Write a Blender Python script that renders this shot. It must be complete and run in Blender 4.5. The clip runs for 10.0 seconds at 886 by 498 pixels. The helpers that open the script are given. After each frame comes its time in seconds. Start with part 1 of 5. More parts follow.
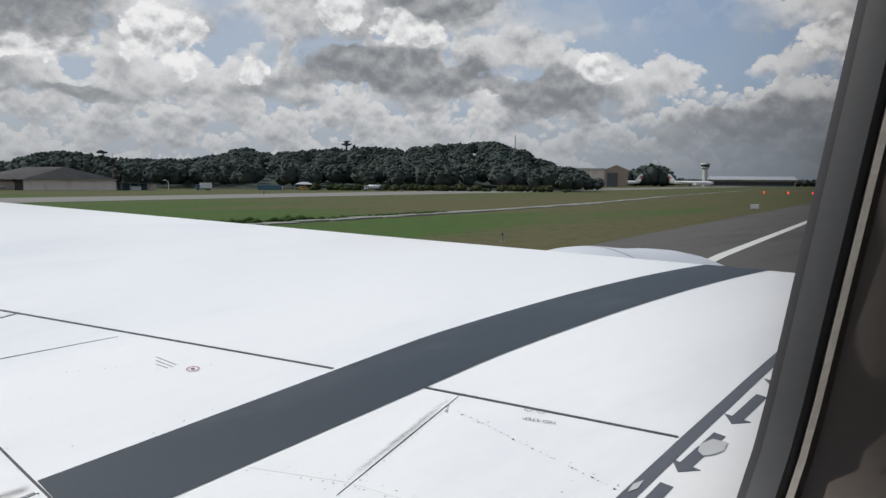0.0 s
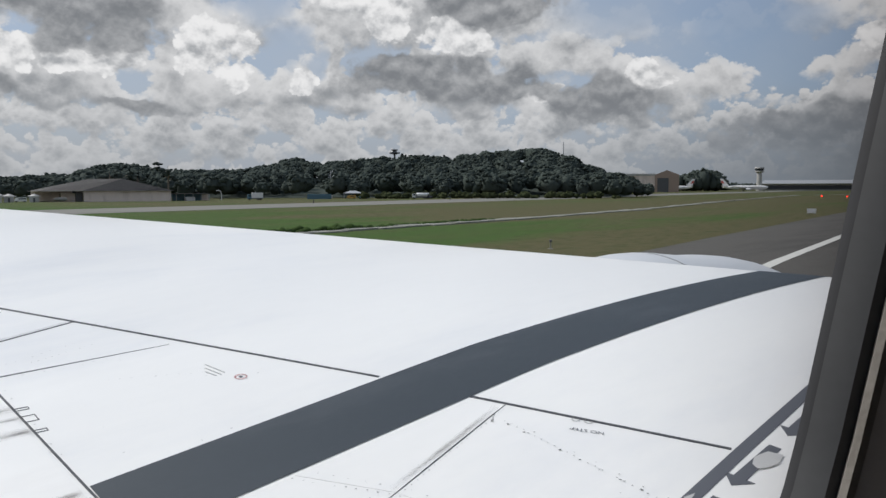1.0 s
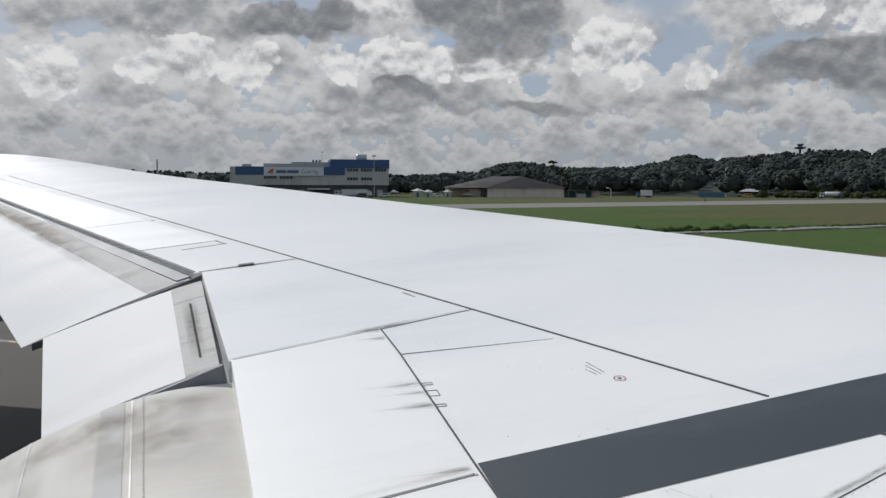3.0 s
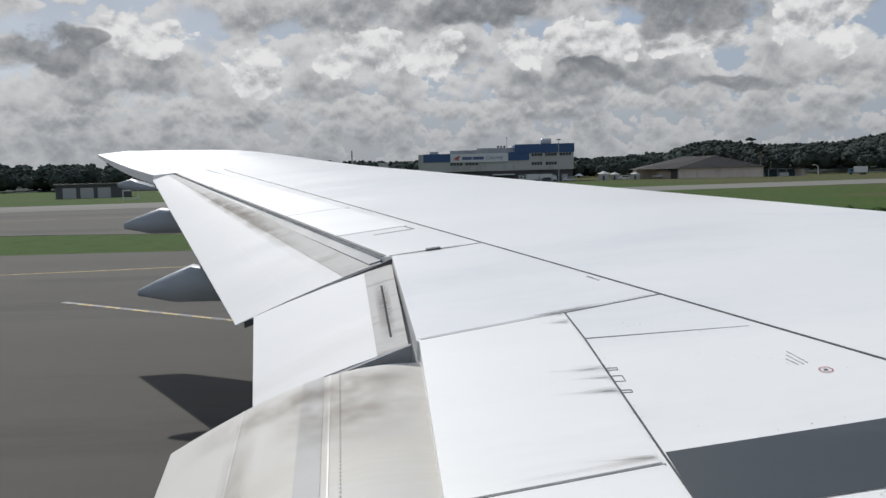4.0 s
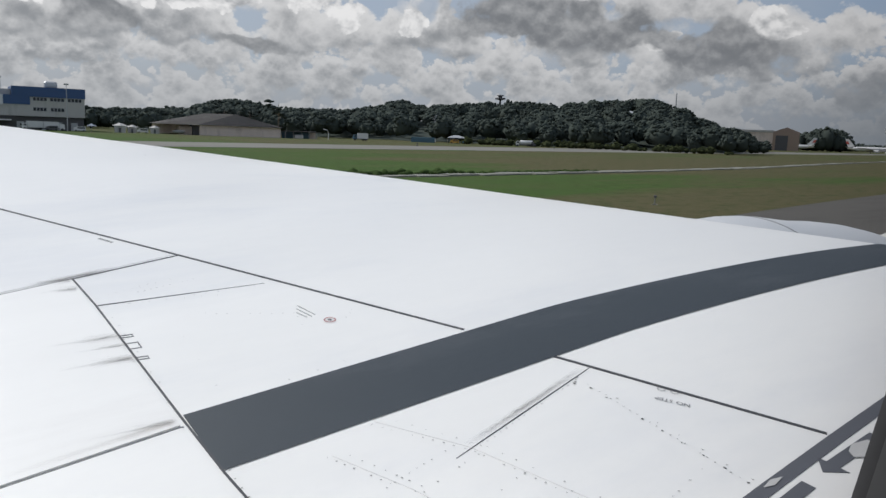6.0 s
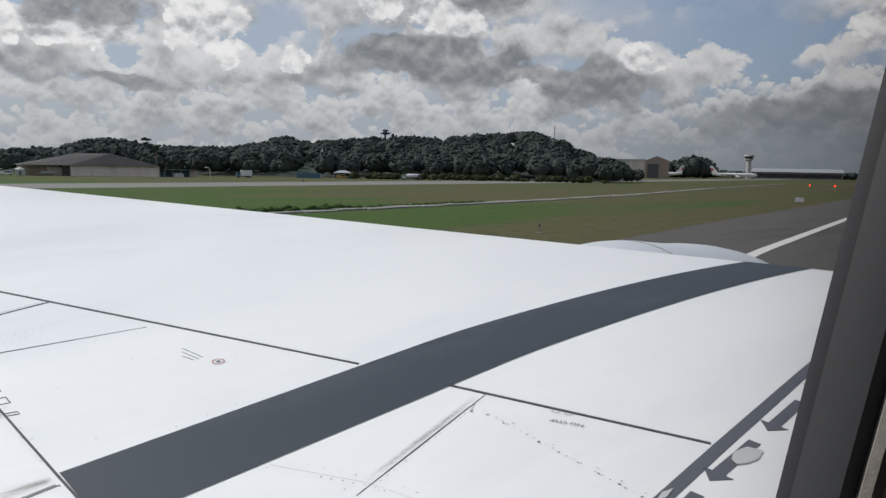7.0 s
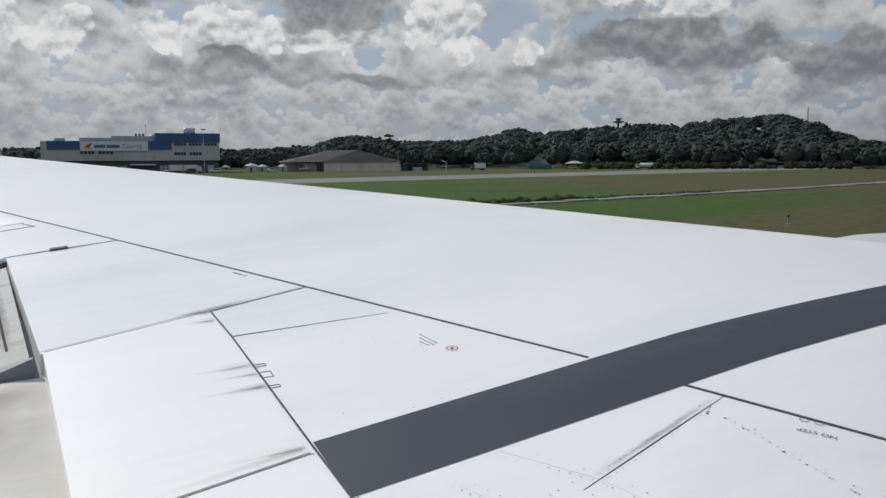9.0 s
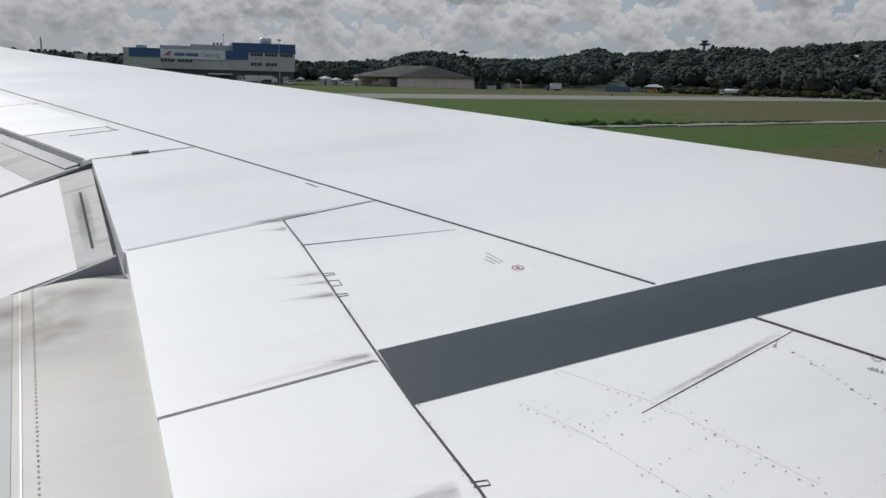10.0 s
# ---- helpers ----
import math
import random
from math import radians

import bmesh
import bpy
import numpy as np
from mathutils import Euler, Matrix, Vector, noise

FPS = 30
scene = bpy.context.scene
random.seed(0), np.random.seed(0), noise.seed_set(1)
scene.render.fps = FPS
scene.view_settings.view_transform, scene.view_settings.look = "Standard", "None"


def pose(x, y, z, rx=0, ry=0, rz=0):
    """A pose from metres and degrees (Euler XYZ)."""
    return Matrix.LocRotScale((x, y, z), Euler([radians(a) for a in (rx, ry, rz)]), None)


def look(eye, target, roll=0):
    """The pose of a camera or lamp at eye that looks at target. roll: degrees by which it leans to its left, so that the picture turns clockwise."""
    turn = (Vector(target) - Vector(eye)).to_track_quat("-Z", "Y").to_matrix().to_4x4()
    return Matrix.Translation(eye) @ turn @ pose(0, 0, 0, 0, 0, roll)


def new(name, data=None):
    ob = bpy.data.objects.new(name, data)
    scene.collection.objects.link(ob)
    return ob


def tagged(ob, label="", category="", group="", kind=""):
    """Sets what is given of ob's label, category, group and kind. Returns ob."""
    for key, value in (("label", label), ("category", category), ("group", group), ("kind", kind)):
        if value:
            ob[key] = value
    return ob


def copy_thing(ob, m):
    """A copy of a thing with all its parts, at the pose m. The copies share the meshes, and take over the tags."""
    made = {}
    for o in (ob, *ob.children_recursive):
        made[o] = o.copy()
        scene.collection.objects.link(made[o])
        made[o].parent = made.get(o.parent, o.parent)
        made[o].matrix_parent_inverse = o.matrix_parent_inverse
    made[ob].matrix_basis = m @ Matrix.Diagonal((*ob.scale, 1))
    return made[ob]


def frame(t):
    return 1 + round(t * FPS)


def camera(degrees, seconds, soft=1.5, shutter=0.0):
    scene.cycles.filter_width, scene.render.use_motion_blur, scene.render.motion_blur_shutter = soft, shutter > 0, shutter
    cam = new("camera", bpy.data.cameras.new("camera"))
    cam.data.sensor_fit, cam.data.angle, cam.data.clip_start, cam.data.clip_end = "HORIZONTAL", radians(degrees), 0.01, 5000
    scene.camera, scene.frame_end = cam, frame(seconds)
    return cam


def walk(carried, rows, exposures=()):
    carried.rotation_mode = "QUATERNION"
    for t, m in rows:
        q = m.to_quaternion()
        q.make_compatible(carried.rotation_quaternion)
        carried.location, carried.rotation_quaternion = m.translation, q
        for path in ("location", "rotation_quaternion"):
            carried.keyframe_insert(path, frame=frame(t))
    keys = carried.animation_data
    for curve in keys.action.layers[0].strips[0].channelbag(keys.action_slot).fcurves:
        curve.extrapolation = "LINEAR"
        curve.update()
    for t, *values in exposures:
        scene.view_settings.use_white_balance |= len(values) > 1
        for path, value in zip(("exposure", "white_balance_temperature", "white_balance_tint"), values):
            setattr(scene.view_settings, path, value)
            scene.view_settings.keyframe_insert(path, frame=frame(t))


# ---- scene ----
# Axes: x along the aircraft to its nose, y outboard over the left wing, z up from the ground.
cam = camera(59.35, 10.0)
PATH = [
    (0.00, -0.063, 0.081, 5.558, -46.79, -5.03, -0.54),
    (0.50, -0.061, 0.081, 5.563, -46.55, -4.96, -0.36),
    (1.00, -0.024, 0.086, 5.557, -43.28, -4.49, 0.10),
    (1.50, -0.026, 0.101, 5.573, -38.74, -3.77, -0.09),
    (2.00, -0.038, 0.110, 5.587, -32.86, -3.68, -0.98),
    (2.50, 0.001, 0.115, 5.586, -23.84, -4.45, -1.04),
    (3.00, 0.008, 0.115, 5.588, -15.24, -4.70, -0.18),
    (3.20, 0.012, 0.115, 5.578, -11.89, -4.61, 0.22),
    (3.50, 0.017, 0.115, 5.576, -6.78, -4.79, 0.98),
    (3.80, 0.022, 0.115, 5.575, -2.66, -5.28, 1.47),
    (4.05, 0.026, 0.115, 5.574, -1.72, -5.79, 1.39),
    (4.30, 0.030, 0.114, 5.573, -4.50, -6.26, 0.62),
    (4.50, 0.034, 0.112, 5.596, -8.63, -6.86, -0.61),
    (5.00, 0.048, 0.112, 5.590, -20.70, -6.70, -2.30),
    (5.50, 0.060, 0.115, 5.591, -28.01, -7.52, -2.27),
    (6.00, 0.060, 0.101, 5.604, -35.69, -8.55, -2.27),
    (6.20, 0.059, 0.105, 5.599, -39.24, -8.60, -2.60),
    (6.55, 0.059, 0.108, 5.595, -43.33, -8.04, -2.40),
    (6.90, 0.060, 0.112, 5.591, -44.19, -6.49, -1.18),
    (7.30, 0.060, 0.116, 5.587, -41.56, -3.69, -1.27),
    (7.50, 0.061, 0.104, 5.596, -38.92, -2.64, -0.92),
    (8.00, 0.061, 0.110, 5.589, -35.47, -1.23, -0.75),
    (8.50, 0.061, 0.108, 5.588, -29.52, -2.16, -0.47),
    (9.00, 0.060, 0.106, 5.599, -27.16, -6.62, 0.26),
    (9.50, 0.060, 0.107, 5.589, -27.64, -12.22, -0.63),
    (10.00, 0.058, 0.106, 5.582, -21.77, -12.57, -1.55),
]
walk(cam, [(t, pose(x, y, z, 90 + p, r, h)) for t, x, y, z, h, p, r in PATH],
     exposures=[(0.0, 0.02), (1.0, 0.00), (2.0, -0.18), (2.6, -0.21), (3.0, -0.18), (4.5, -0.12), (5.5, -0.16), (6.0, -0.04), (7.5, -0.03), (8.0, -0.10), (8.5, -0.17), (9.0, -0.15), (9.5, -0.14), (10.0, -0.17)])

# ---- sky and sun ----
SUN_TO = Vector((-0.35, 0.67, 0.70)).normalized()
sun = new("sun", bpy.data.lights.new("sun", "SUN"))
sun.data.energy, sun.data.angle, sun.data.color = 3.5, radians(0.6), (1.0, 0.98, 0.95)
sun.matrix_world = look((0, 0, 60), Vector((0, 0, 60)) - SUN_TO)
tagged(sun, kind="structure")


def node(tree, kind, links=None, operation="", feature=""):
    """Adds a shader node; links maps an input's name or number to a socket or a value."""
    n = tree.nodes.new(kind)
    if operation:
        n.operation = operation
    if feature:
        n.feature = feature
    for k, v in (links or {}).items():
        if isinstance(v, bpy.types.NodeSocket):
            tree.links.new(v, n.inputs[k])
        else:
            n.inputs[k].default_value = v
    return n


def math_node(tree, op, a, b=0.0, c=0.0):
    n = tree.nodes.new("ShaderNodeMath")
    n.operation = op
    for i, v in enumerate((a, b, c)):
        if isinstance(v, bpy.types.NodeSocket):
            tree.links.new(v, n.inputs[i])
        else:
            n.inputs[i].default_value = v
    return n.outputs[0]


def mix_colour(tree, fac, a, b, blend="MIX"):
    n = tree.nodes.new("ShaderNodeMix")
    n.data_type, n.blend_type = "RGBA", blend
    for i, v in ((0, fac), (6, a), (7, b)):
        if isinstance(v, bpy.types.NodeSocket):
            tree.links.new(v, n.inputs[i])
        else:
            n.inputs[i].default_value = (*v, 1) if isinstance(v, tuple) and len(v) == 3 else v
    return n.outputs[2]


def smooth(tree, v, lo, hi):
    n = tree.nodes.new("ShaderNodeMapRange")
    n.interpolation_type = "SMOOTHSTEP"
    tree.links.new(v, n.inputs[0])
    n.inputs[1].default_value, n.inputs[2].default_value = lo, hi
    return n.outputs[0]


world = bpy.data.worlds.new("world")
scene.world = world
world.use_nodes = True
wt = world.node_tree
wt.nodes.clear()
sky = node(wt, "ShaderNodeTexSky")
sky.sky_type, sky.sun_disc, sky.sun_elevation, sky.sun_rotation = "NISHITA", False, math.asin(SUN_TO.z), math.atan2(SUN_TO.x, SUN_TO.y)
sky.air_density, sky.dust_density = 1.0, 2.0
coord = node(wt, "ShaderNodeTexCoord").outputs["Generated"]
sep = node(wt, "ShaderNodeSeparateXYZ", {0: coord}).outputs
azim = math_node(wt, "ARCTAN2", sep[0], sep[1])
elev = math_node(wt, "ARCSINE", sep[2])
# heaps of cumulus under a bright overcast: (bearing, elevation, half width, half height) in radians
DARK_CLOUDS = [(0.327, 0.216, 0.094, 0.062), (0.807, 0.236, 0.105, 0.040), (0.731, 0.142, 0.100, 0.030), (0.835, 0.124, 0.055, 0.028), (0.085, 0.202, 0.075, 0.026),
               (0.218, 0.117, 0.040, 0.016), (0.955, 0.105, 0.080, 0.034), (-0.420, 0.150, 0.060, 0.022), (1.300, 0.060, 0.220, 0.038), (0.390, 0.095, 0.050, 0.012)]
BRIGHT_CLOUDS = [(0.630, 0.248, 0.044, 0.044), (0.471, 0.165, 0.048, 0.044), (0.180, 0.222, 0.038, 0.028), (0.098, 0.268, 0.055, 0.034), (0.212, 0.153, 0.075, 0.030),
                 (0.681, 0.214, 0.044, 0.038), (0.579, 0.127, 0.026, 0.014), (0.790, 0.284, 0.085, 0.028), (1.015, 0.137, 0.030, 0.022), (0.882, 0.106, 0.035, 0.014),
                 (0.337, 0.146, 0.040, 0.020), (0.143, 0.153, 0.030, 0.026), (1.280, 0.158, 0.058, 0.026), (-0.338, 0.167, 0.070, 0.033), (-0.195, 0.124, 0.034, 0.030),
                 (-0.070, 0.145, 0.058, 0.034), (0.024, 0.145, 0.042, 0.028), (0.780, 0.185, 0.050, 0.024)]
BLUE_GAPS = [(0.529, 0.236, 0.050, 0.036), (0.556, 0.172, 0.026, 0.034), (0.172, 0.280, 0.030, 0.030), (1.010, 0.228, 0.110, 0.056), (0.600, 0.150, 0.016, 0.022),
             (1.120, 0.190, 0.100, 0.036), (-0.260, 0.174, 0.024, 0.030)]
flat = node(wt, "ShaderNodeCombineXYZ", {0: azim, 1: math_node(wt, "MULTIPLY", elev, 1.25), 2: 0.7}).outputs[0]
warp = node(wt, "ShaderNodeTexNoise", {"Vector": flat, "Scale": 14.0, "Detail": 4.0, "Roughness": 0.5}).outputs[1]
wsep = node(wt, "ShaderNodeSeparateXYZ", {0: warp}).outputs
az_w = math_node(wt, "ADD", azim, math_node(wt, "MULTIPLY", math_node(wt, "SUBTRACT", wsep[0], 0.5), 0.10))
el_w = math_node(wt, "ADD", elev, math_node(wt, "MULTIPLY", math_node(wt, "SUBTRACT", wsep[1], 0.5), 0.07))


def heaps(rows):
    total = None
    for ca, ce, ra, re in rows:
        da = math_node(wt, "MULTIPLY", math_node(wt, "SUBTRACT", az_w, ca), 1 / ra)
        de = math_node(wt, "MULTIPLY", math_node(wt, "SUBTRACT", el_w, ce), 1 / re)
        d2 = math_node(wt, "ADD", math_node(wt, "MULTIPLY", da, da), math_node(wt, "MULTIPLY", de, de))
        g = smooth(wt, d2, 1.9, 0.15)
        total = g if total is None else math_node(wt, "MAXIMUM", total, g)
    return total


def billows(up, size, seed):
    """Rounded heads of cloud, large and small; up: a shift of the sample towards the zenith."""
    v = node(wt, "ShaderNodeVectorMath", {0: flat, 1: (0.0, up, seed)}, operation="ADD").outputs[0]
    w2 = node(wt, "ShaderNodeVectorMath", {0: warp, 1: (0.35 / size, 0.35 / size, 0.0)}, operation="MULTIPLY").outputs[0]
    vw = node(wt, "ShaderNodeVectorMath", {0: v, 1: w2}, operation="ADD").outputs[0]
    c1 = node(wt, "ShaderNodeTexVoronoi", {"Vector": vw, "Scale": size, "Detail": 3.0, "Roughness": 0.5, "Lacunarity": 2.3, "Smoothness": 0.25}, feature="SMOOTH_F1").outputs[0]
    soft = node(wt, "ShaderNodeTexNoise", {"Vector": v, "Scale": size * 0.75, "Detail": 7.0, "Roughness": 0.58}).outputs[0]
    heads = math_node(wt, "SUBTRACT", 0.46, math_node(wt, "MULTIPLY", c1, 0.58))
    return math_node(wt, "ADD", heads, math_node(wt, "MULTIPLY", math_node(wt, "SUBTRACT", soft, 0.5), 0.70))


def times_add(a, k, b):
    return math_node(wt, "ADD", math_node(wt, "MULTIPLY", a, k), b)


dark_h, bright_h, blue_h = heaps(DARK_CLOUDS), heaps(BRIGHT_CLOUDS), heaps(BLUE_GAPS)
near_b, far_b = billows(0.0, 20.0, 0.0), billows(0.0, 36.0, 3.0)
near_rim = math_node(wt, "SUBTRACT", near_b, billows(0.012, 20.0, 0.0))
far_rim = math_node(wt, "SUBTRACT", far_b, billows(0.007, 36.0, 3.0))
clear = math_node(wt, "SUBTRACT", 1.0, math_node(wt, "MULTIPLY", blue_h, 0.92))
# behind all: thin blue with pale veils
veil_n = node(wt, "ShaderNodeTexNoise", {"Vector": flat, "Scale": 5.0, "Detail": 5.0, "Roughness": 0.5}).outputs[0]
blue = mix_colour(wt, 0.6, sky.outputs[0], (3.2, 4.1, 5.7))
skyc = mix_colour(wt, math_node(wt, "MULTIPLY", smooth(wt, veil_n, 0.30, 0.66), 0.7), blue, (4.1, 4.6, 5.3))
# rows of heaped cloud, the far low ones first: base and top elevation, spread along the horizon
for k, (base, crest, freq, b, rim) in enumerate(((0.000, 0.075, 9.0, far_b, far_rim), (0.030, 0.105, 8.0, far_b, far_rim), (0.058, 0.135, 7.0, far_b, far_rim),
                                                 (0.088, 0.175, 6.0, near_b, near_rim), (0.125, 0.225, 5.0, near_b, near_rim), (0.170, 0.290, 4.0, near_b, near_rim))):
    row_v = node(wt, "ShaderNodeCombineXYZ", {0: azim, 1: 0.0, 2: 3.7 * k + 1.3}).outputs[0]
    swell = smooth(wt, node(wt, "ShaderNodeTexNoise", {"Vector": row_v, "Scale": freq, "Detail": 3.0, "Roughness": 0.5}).outputs[0], 0.20, 0.66)
    span = crest - base
    line = math_node(wt, "ADD", math_node(wt, "MULTIPLY", swell, span), base)
    depth = math_node(wt, "MULTIPLY", math_node(wt, "SUBTRACT", times_add(b, 0.28 * span ** 0.5, line), elev), 1 / span)
    foot = smooth(wt, times_add(b, 0.06, elev), base - 0.012, base + 0.012)
    mask = math_node(wt, "MULTIPLY", math_node(wt, "MULTIPLY", smooth(wt, depth, 0.0, 0.10), foot), clear)
    lit = math_node(wt, "SUBTRACT", 0.92, math_node(wt, "MULTIPLY", smooth(wt, depth, 0.0, 0.95), 0.62))
    lit = times_add(bright_h, 0.20, times_add(rim, 1.45, lit))
    lit = times_add(dark_h, -0.30, lit)
    body = mix_colour(wt, smooth(wt, lit, 0.0, 1.1), (2.8, 2.95, 3.15), (6.7, 6.75, 6.85))
    skyc = mix_colour(wt, mask, skyc, body)
# single heaps in front of the rows: sunlit white ones, then grey bases
for heap, low_c, high_c, bias in ((bright_h, (3.7, 3.85, 4.05), (8.4, 8.4, 8.45), 0.30), (dark_h, (2.0, 2.12, 2.3), (4.6, 4.7, 4.85), 0.0)):
    edge = times_add(near_b, 0.95, math_node(wt, "SUBTRACT", math_node(wt, "MULTIPLY", heap, 0.75 - 0.4 * bias), 0.26))
    lit = times_add(near_rim, 1.5 + 2.5 * bias, math_node(wt, "SUBTRACT", 0.62, math_node(wt, "MULTIPLY", heap, 0.35 - 1.3 * bias)))
    skyc = mix_colour(wt, smooth(wt, edge, 0.0, 0.28 - 0.55 * bias), skyc, mix_colour(wt, smooth(wt, lit, -0.1, 1.1), low_c, high_c))
# rain haze low over the far end of the runway, thinner elsewhere
side = smooth(wt, azim, 0.75, 1.25)
haze = math_node(wt, "MULTIPLY", smooth(wt, elev, 0.13, 0.01), math_node(wt, "ADD", 0.55, math_node(wt, "MULTIPLY", side, 0.4)))
skyc = mix_colour(wt, haze, skyc, mix_colour(wt, side, (3.35, 3.55, 3.8), (2.0, 2.3, 2.65)))
bg = node(wt, "ShaderNodeBackground", {"Color": skyc, "Strength": 0.1})
out = node(wt, "ShaderNodeOutputWorld", {"Surface": bg.outputs[0]})


# ---- materials ----
def mat(name, base, rough=0.6, metal=0.0, var=0.12, scale=1.0, stretch=(1, 1, 1), bump=0.0, bump_scale=30.0, second=None, mask=(0.5, 0.62), spec=0.5, fine=0.5):
    """A painted, grained or stained surface: broad stains and fine grain in real-world size, with relief."""
    m = bpy.data.materials.new(name)
    m.use_nodes = True
    t = m.node_tree
    b = t.nodes["Principled BSDF"]
    b.inputs["Roughness"].default_value, b.inputs["Metallic"].default_value = rough, metal
    b.inputs["Specular IOR Level"].default_value = spec
    geo = node(t, "ShaderNodeNewGeometry").outputs["Position"]
    v = node(t, "ShaderNodeVectorMath", {0: geo, 1: stretch}, operation="MULTIPLY").outputs[0]
    n1 = node(t, "ShaderNodeTexNoise", {"Vector": v, "Scale": scale, "Detail": 6.0, "Roughness": 0.6}).outputs[0]
    n2 = node(t, "ShaderNodeTexNoise", {"Vector": v, "Scale": scale * 13, "Detail": 4.0}).outputs[0]
    both = math_node(t, "ADD", math_node(t, "MULTIPLY", math_node(t, "SUBTRACT", n1, 0.5), 2.0), math_node(t, "MULTIPLY", math_node(t, "SUBTRACT", n2, 0.5), 2 * fine))
    gain = math_node(t, "ADD", 1.0, math_node(t, "MULTIPLY", both, var))
    col = base
    if second:
        n3 = node(t, "ShaderNodeTexNoise", {"Vector": v, "Scale": scale * 0.6, "Detail": 8.0, "Roughness": 0.65}).outputs[0]
        col = mix_colour(t, smooth(t, n3, *mask), base, second)
    gcol = node(t, "ShaderNodeCombineXYZ", {0: gain, 1: gain, 2: gain}).outputs[0]
    col = mix_colour(t, 1.0, col, gcol, "MULTIPLY")
    t.links.new(col, b.inputs["Base Color"])
    rn = math_node(t, "ADD", rough, math_node(t, "MULTIPLY", math_node(t, "SUBTRACT", n1, 0.5), 0.25))
    t.links.new(rn, b.inputs["Roughness"])
    if bump:
        nb = node(t, "ShaderNodeTexNoise", {"Vector": v, "Scale": bump_scale, "Detail": 5.0}).outputs[0]
        bn = node(t, "ShaderNodeBump", {"Strength": bump, "Distance": 0.02, "Height": nb})
        t.links.new(bn.outputs[0], b.inputs["Normal"])
    return m


PAINT = mat("wing_white_paint", (0.80, 0.795, 0.772), 0.33, var=0.035, scale=0.5, stretch=(0.5, 1.6, 1), second=(0.72, 0.725, 0.725), mask=(0.48, 0.72), bump=0.06, bump_scale=1.3)
COWL_PAINT = mat("cowl_paint", (0.60, 0.61, 0.62), 0.38, var=0.03, scale=0.7)
SPOILER = mat("spoiler_paint", (0.79, 0.786, 0.765), 0.45, var=0.03, scale=0.8, stretch=(0.4, 2.2, 1), second=(0.73, 0.72, 0.70), mask=(0.55, 0.75))
FLAP = mat("flap_paint", (0.56, 0.545, 0.51), 0.62, spec=0.25, var=0.05, scale=1.1, stretch=(0.3, 2.4, 1), second=(0.52, 0.495, 0.44), mask=(0.5, 0.72))
FLAP_LIGHT = mat("flap_light_paint", (0.62, 0.62, 0.615), 0.62, spec=0.25, var=0.04, scale=0.9, stretch=(0.4, 2.0, 1), second=(0.58, 0.575, 0.56), mask=(0.55, 0.75))
BARE = mat("bare_metal_strip", (0.38, 0.375, 0.36), 0.7, 0.0, var=0.14, scale=2.5, stretch=(0.7, 3, 1), second=(0.27, 0.255, 0.235), mask=(0.5, 0.68))
GREASE = mat("grease_streak", (0.07, 0.066, 0.062), 0.85, var=0.3, scale=6.0, spec=0.1)
WALKWAY = mat("walkway_grey_paint", (0.036, 0.046, 0.056), 0.62, var=0.14, scale=1.2, stretch=(0.5, 1.4, 1), bump=0.15, bump_scale=160, second=(0.050, 0.060, 0.071))
JOINT = mat("panel_joint_grey", (0.11, 0.112, 0.118), 0.6, var=0.25, scale=4.0)
SEAL = mat("dark_seal", (0.055, 0.058, 0.064), 0.6, var=0.2, scale=4.0)
MARK = mat("dark_marking", (0.10, 0.105, 0.12), 0.55, var=0.08, scale=3.0)
RIVET = mat("rivet_dirt", (0.24, 0.24, 0.235), 0.5, var=0.3, scale=20.0)
SOOT = mat("grimy_paint", (0.66, 0.65, 0.635), 0.5, var=0.12, scale=6.0)
INK = mat("faded_ink", (0.17, 0.175, 0.185), 0.55, var=0.1)
FLAP_GREY = mat("flap_grey_strip", (0.47, 0.465, 0.45), 0.65, var=0.06, scale=1.0, stretch=(0.5, 2, 1), spec=0.2)


def smudge(name, colour, strength, stretch=(1, 1, 1)):
    """Thin dirt on paint: the paint shows through it unevenly."""
    m = mat(name, colour, 0.8, var=0.2, scale=4.0, spec=0.1)
    t = m.node_tree
    pos = node(t, "ShaderNodeNewGeometry").outputs["Position"]
    v = node(t, "ShaderNodeVectorMath", {0: pos, 1: stretch}, operation="MULTIPLY").outputs[0]
    n = node(t, "ShaderNodeTexNoise", {"Vector": v, "Scale": 9.0, "Detail": 6.0, "Roughness": 0.6}).outputs[0]
    film = node(t, "ShaderNodeAttribute")
    film.attribute_name = "dirt"
    thin = film.outputs["Fac"]
    t.links.new(math_node(t, "MULTIPLY", math_node(t, "MULTIPLY", smooth(t, n, 0.2, 0.75), thin), strength), t.nodes["Principled BSDF"].inputs["Alpha"])
    return m


SMUDGE = smudge("dark_smudge", (0.13, 0.12, 0.115), 0.55, (0.5, 4.0, 1))
BROWN_SMUDGE = smudge("brown_smudge", (0.24, 0.19, 0.13), 0.40, (0.3, 0.3, 1))
RED = mat("red_marking", (0.42, 0.14, 0.14), 0.5, var=0.1)
COVE = mat("cove_shade_grey", (0.17, 0.185, 0.205), 0.6, var=0.2, scale=2.0)
FAIRING = mat("fairing_grey_paint", (0.27, 0.30, 0.325), 0.4, var=0.05, scale=1.0)
TORN = mat("torn_tape", (0.5, 0.5, 0.49), 0.5, var=0.1, scale=9.0)
BLACK_RUBBER = mat("window_seal_rubber", (0.062, 0.064, 0.068), 0.6, var=0.2, scale=18.0)
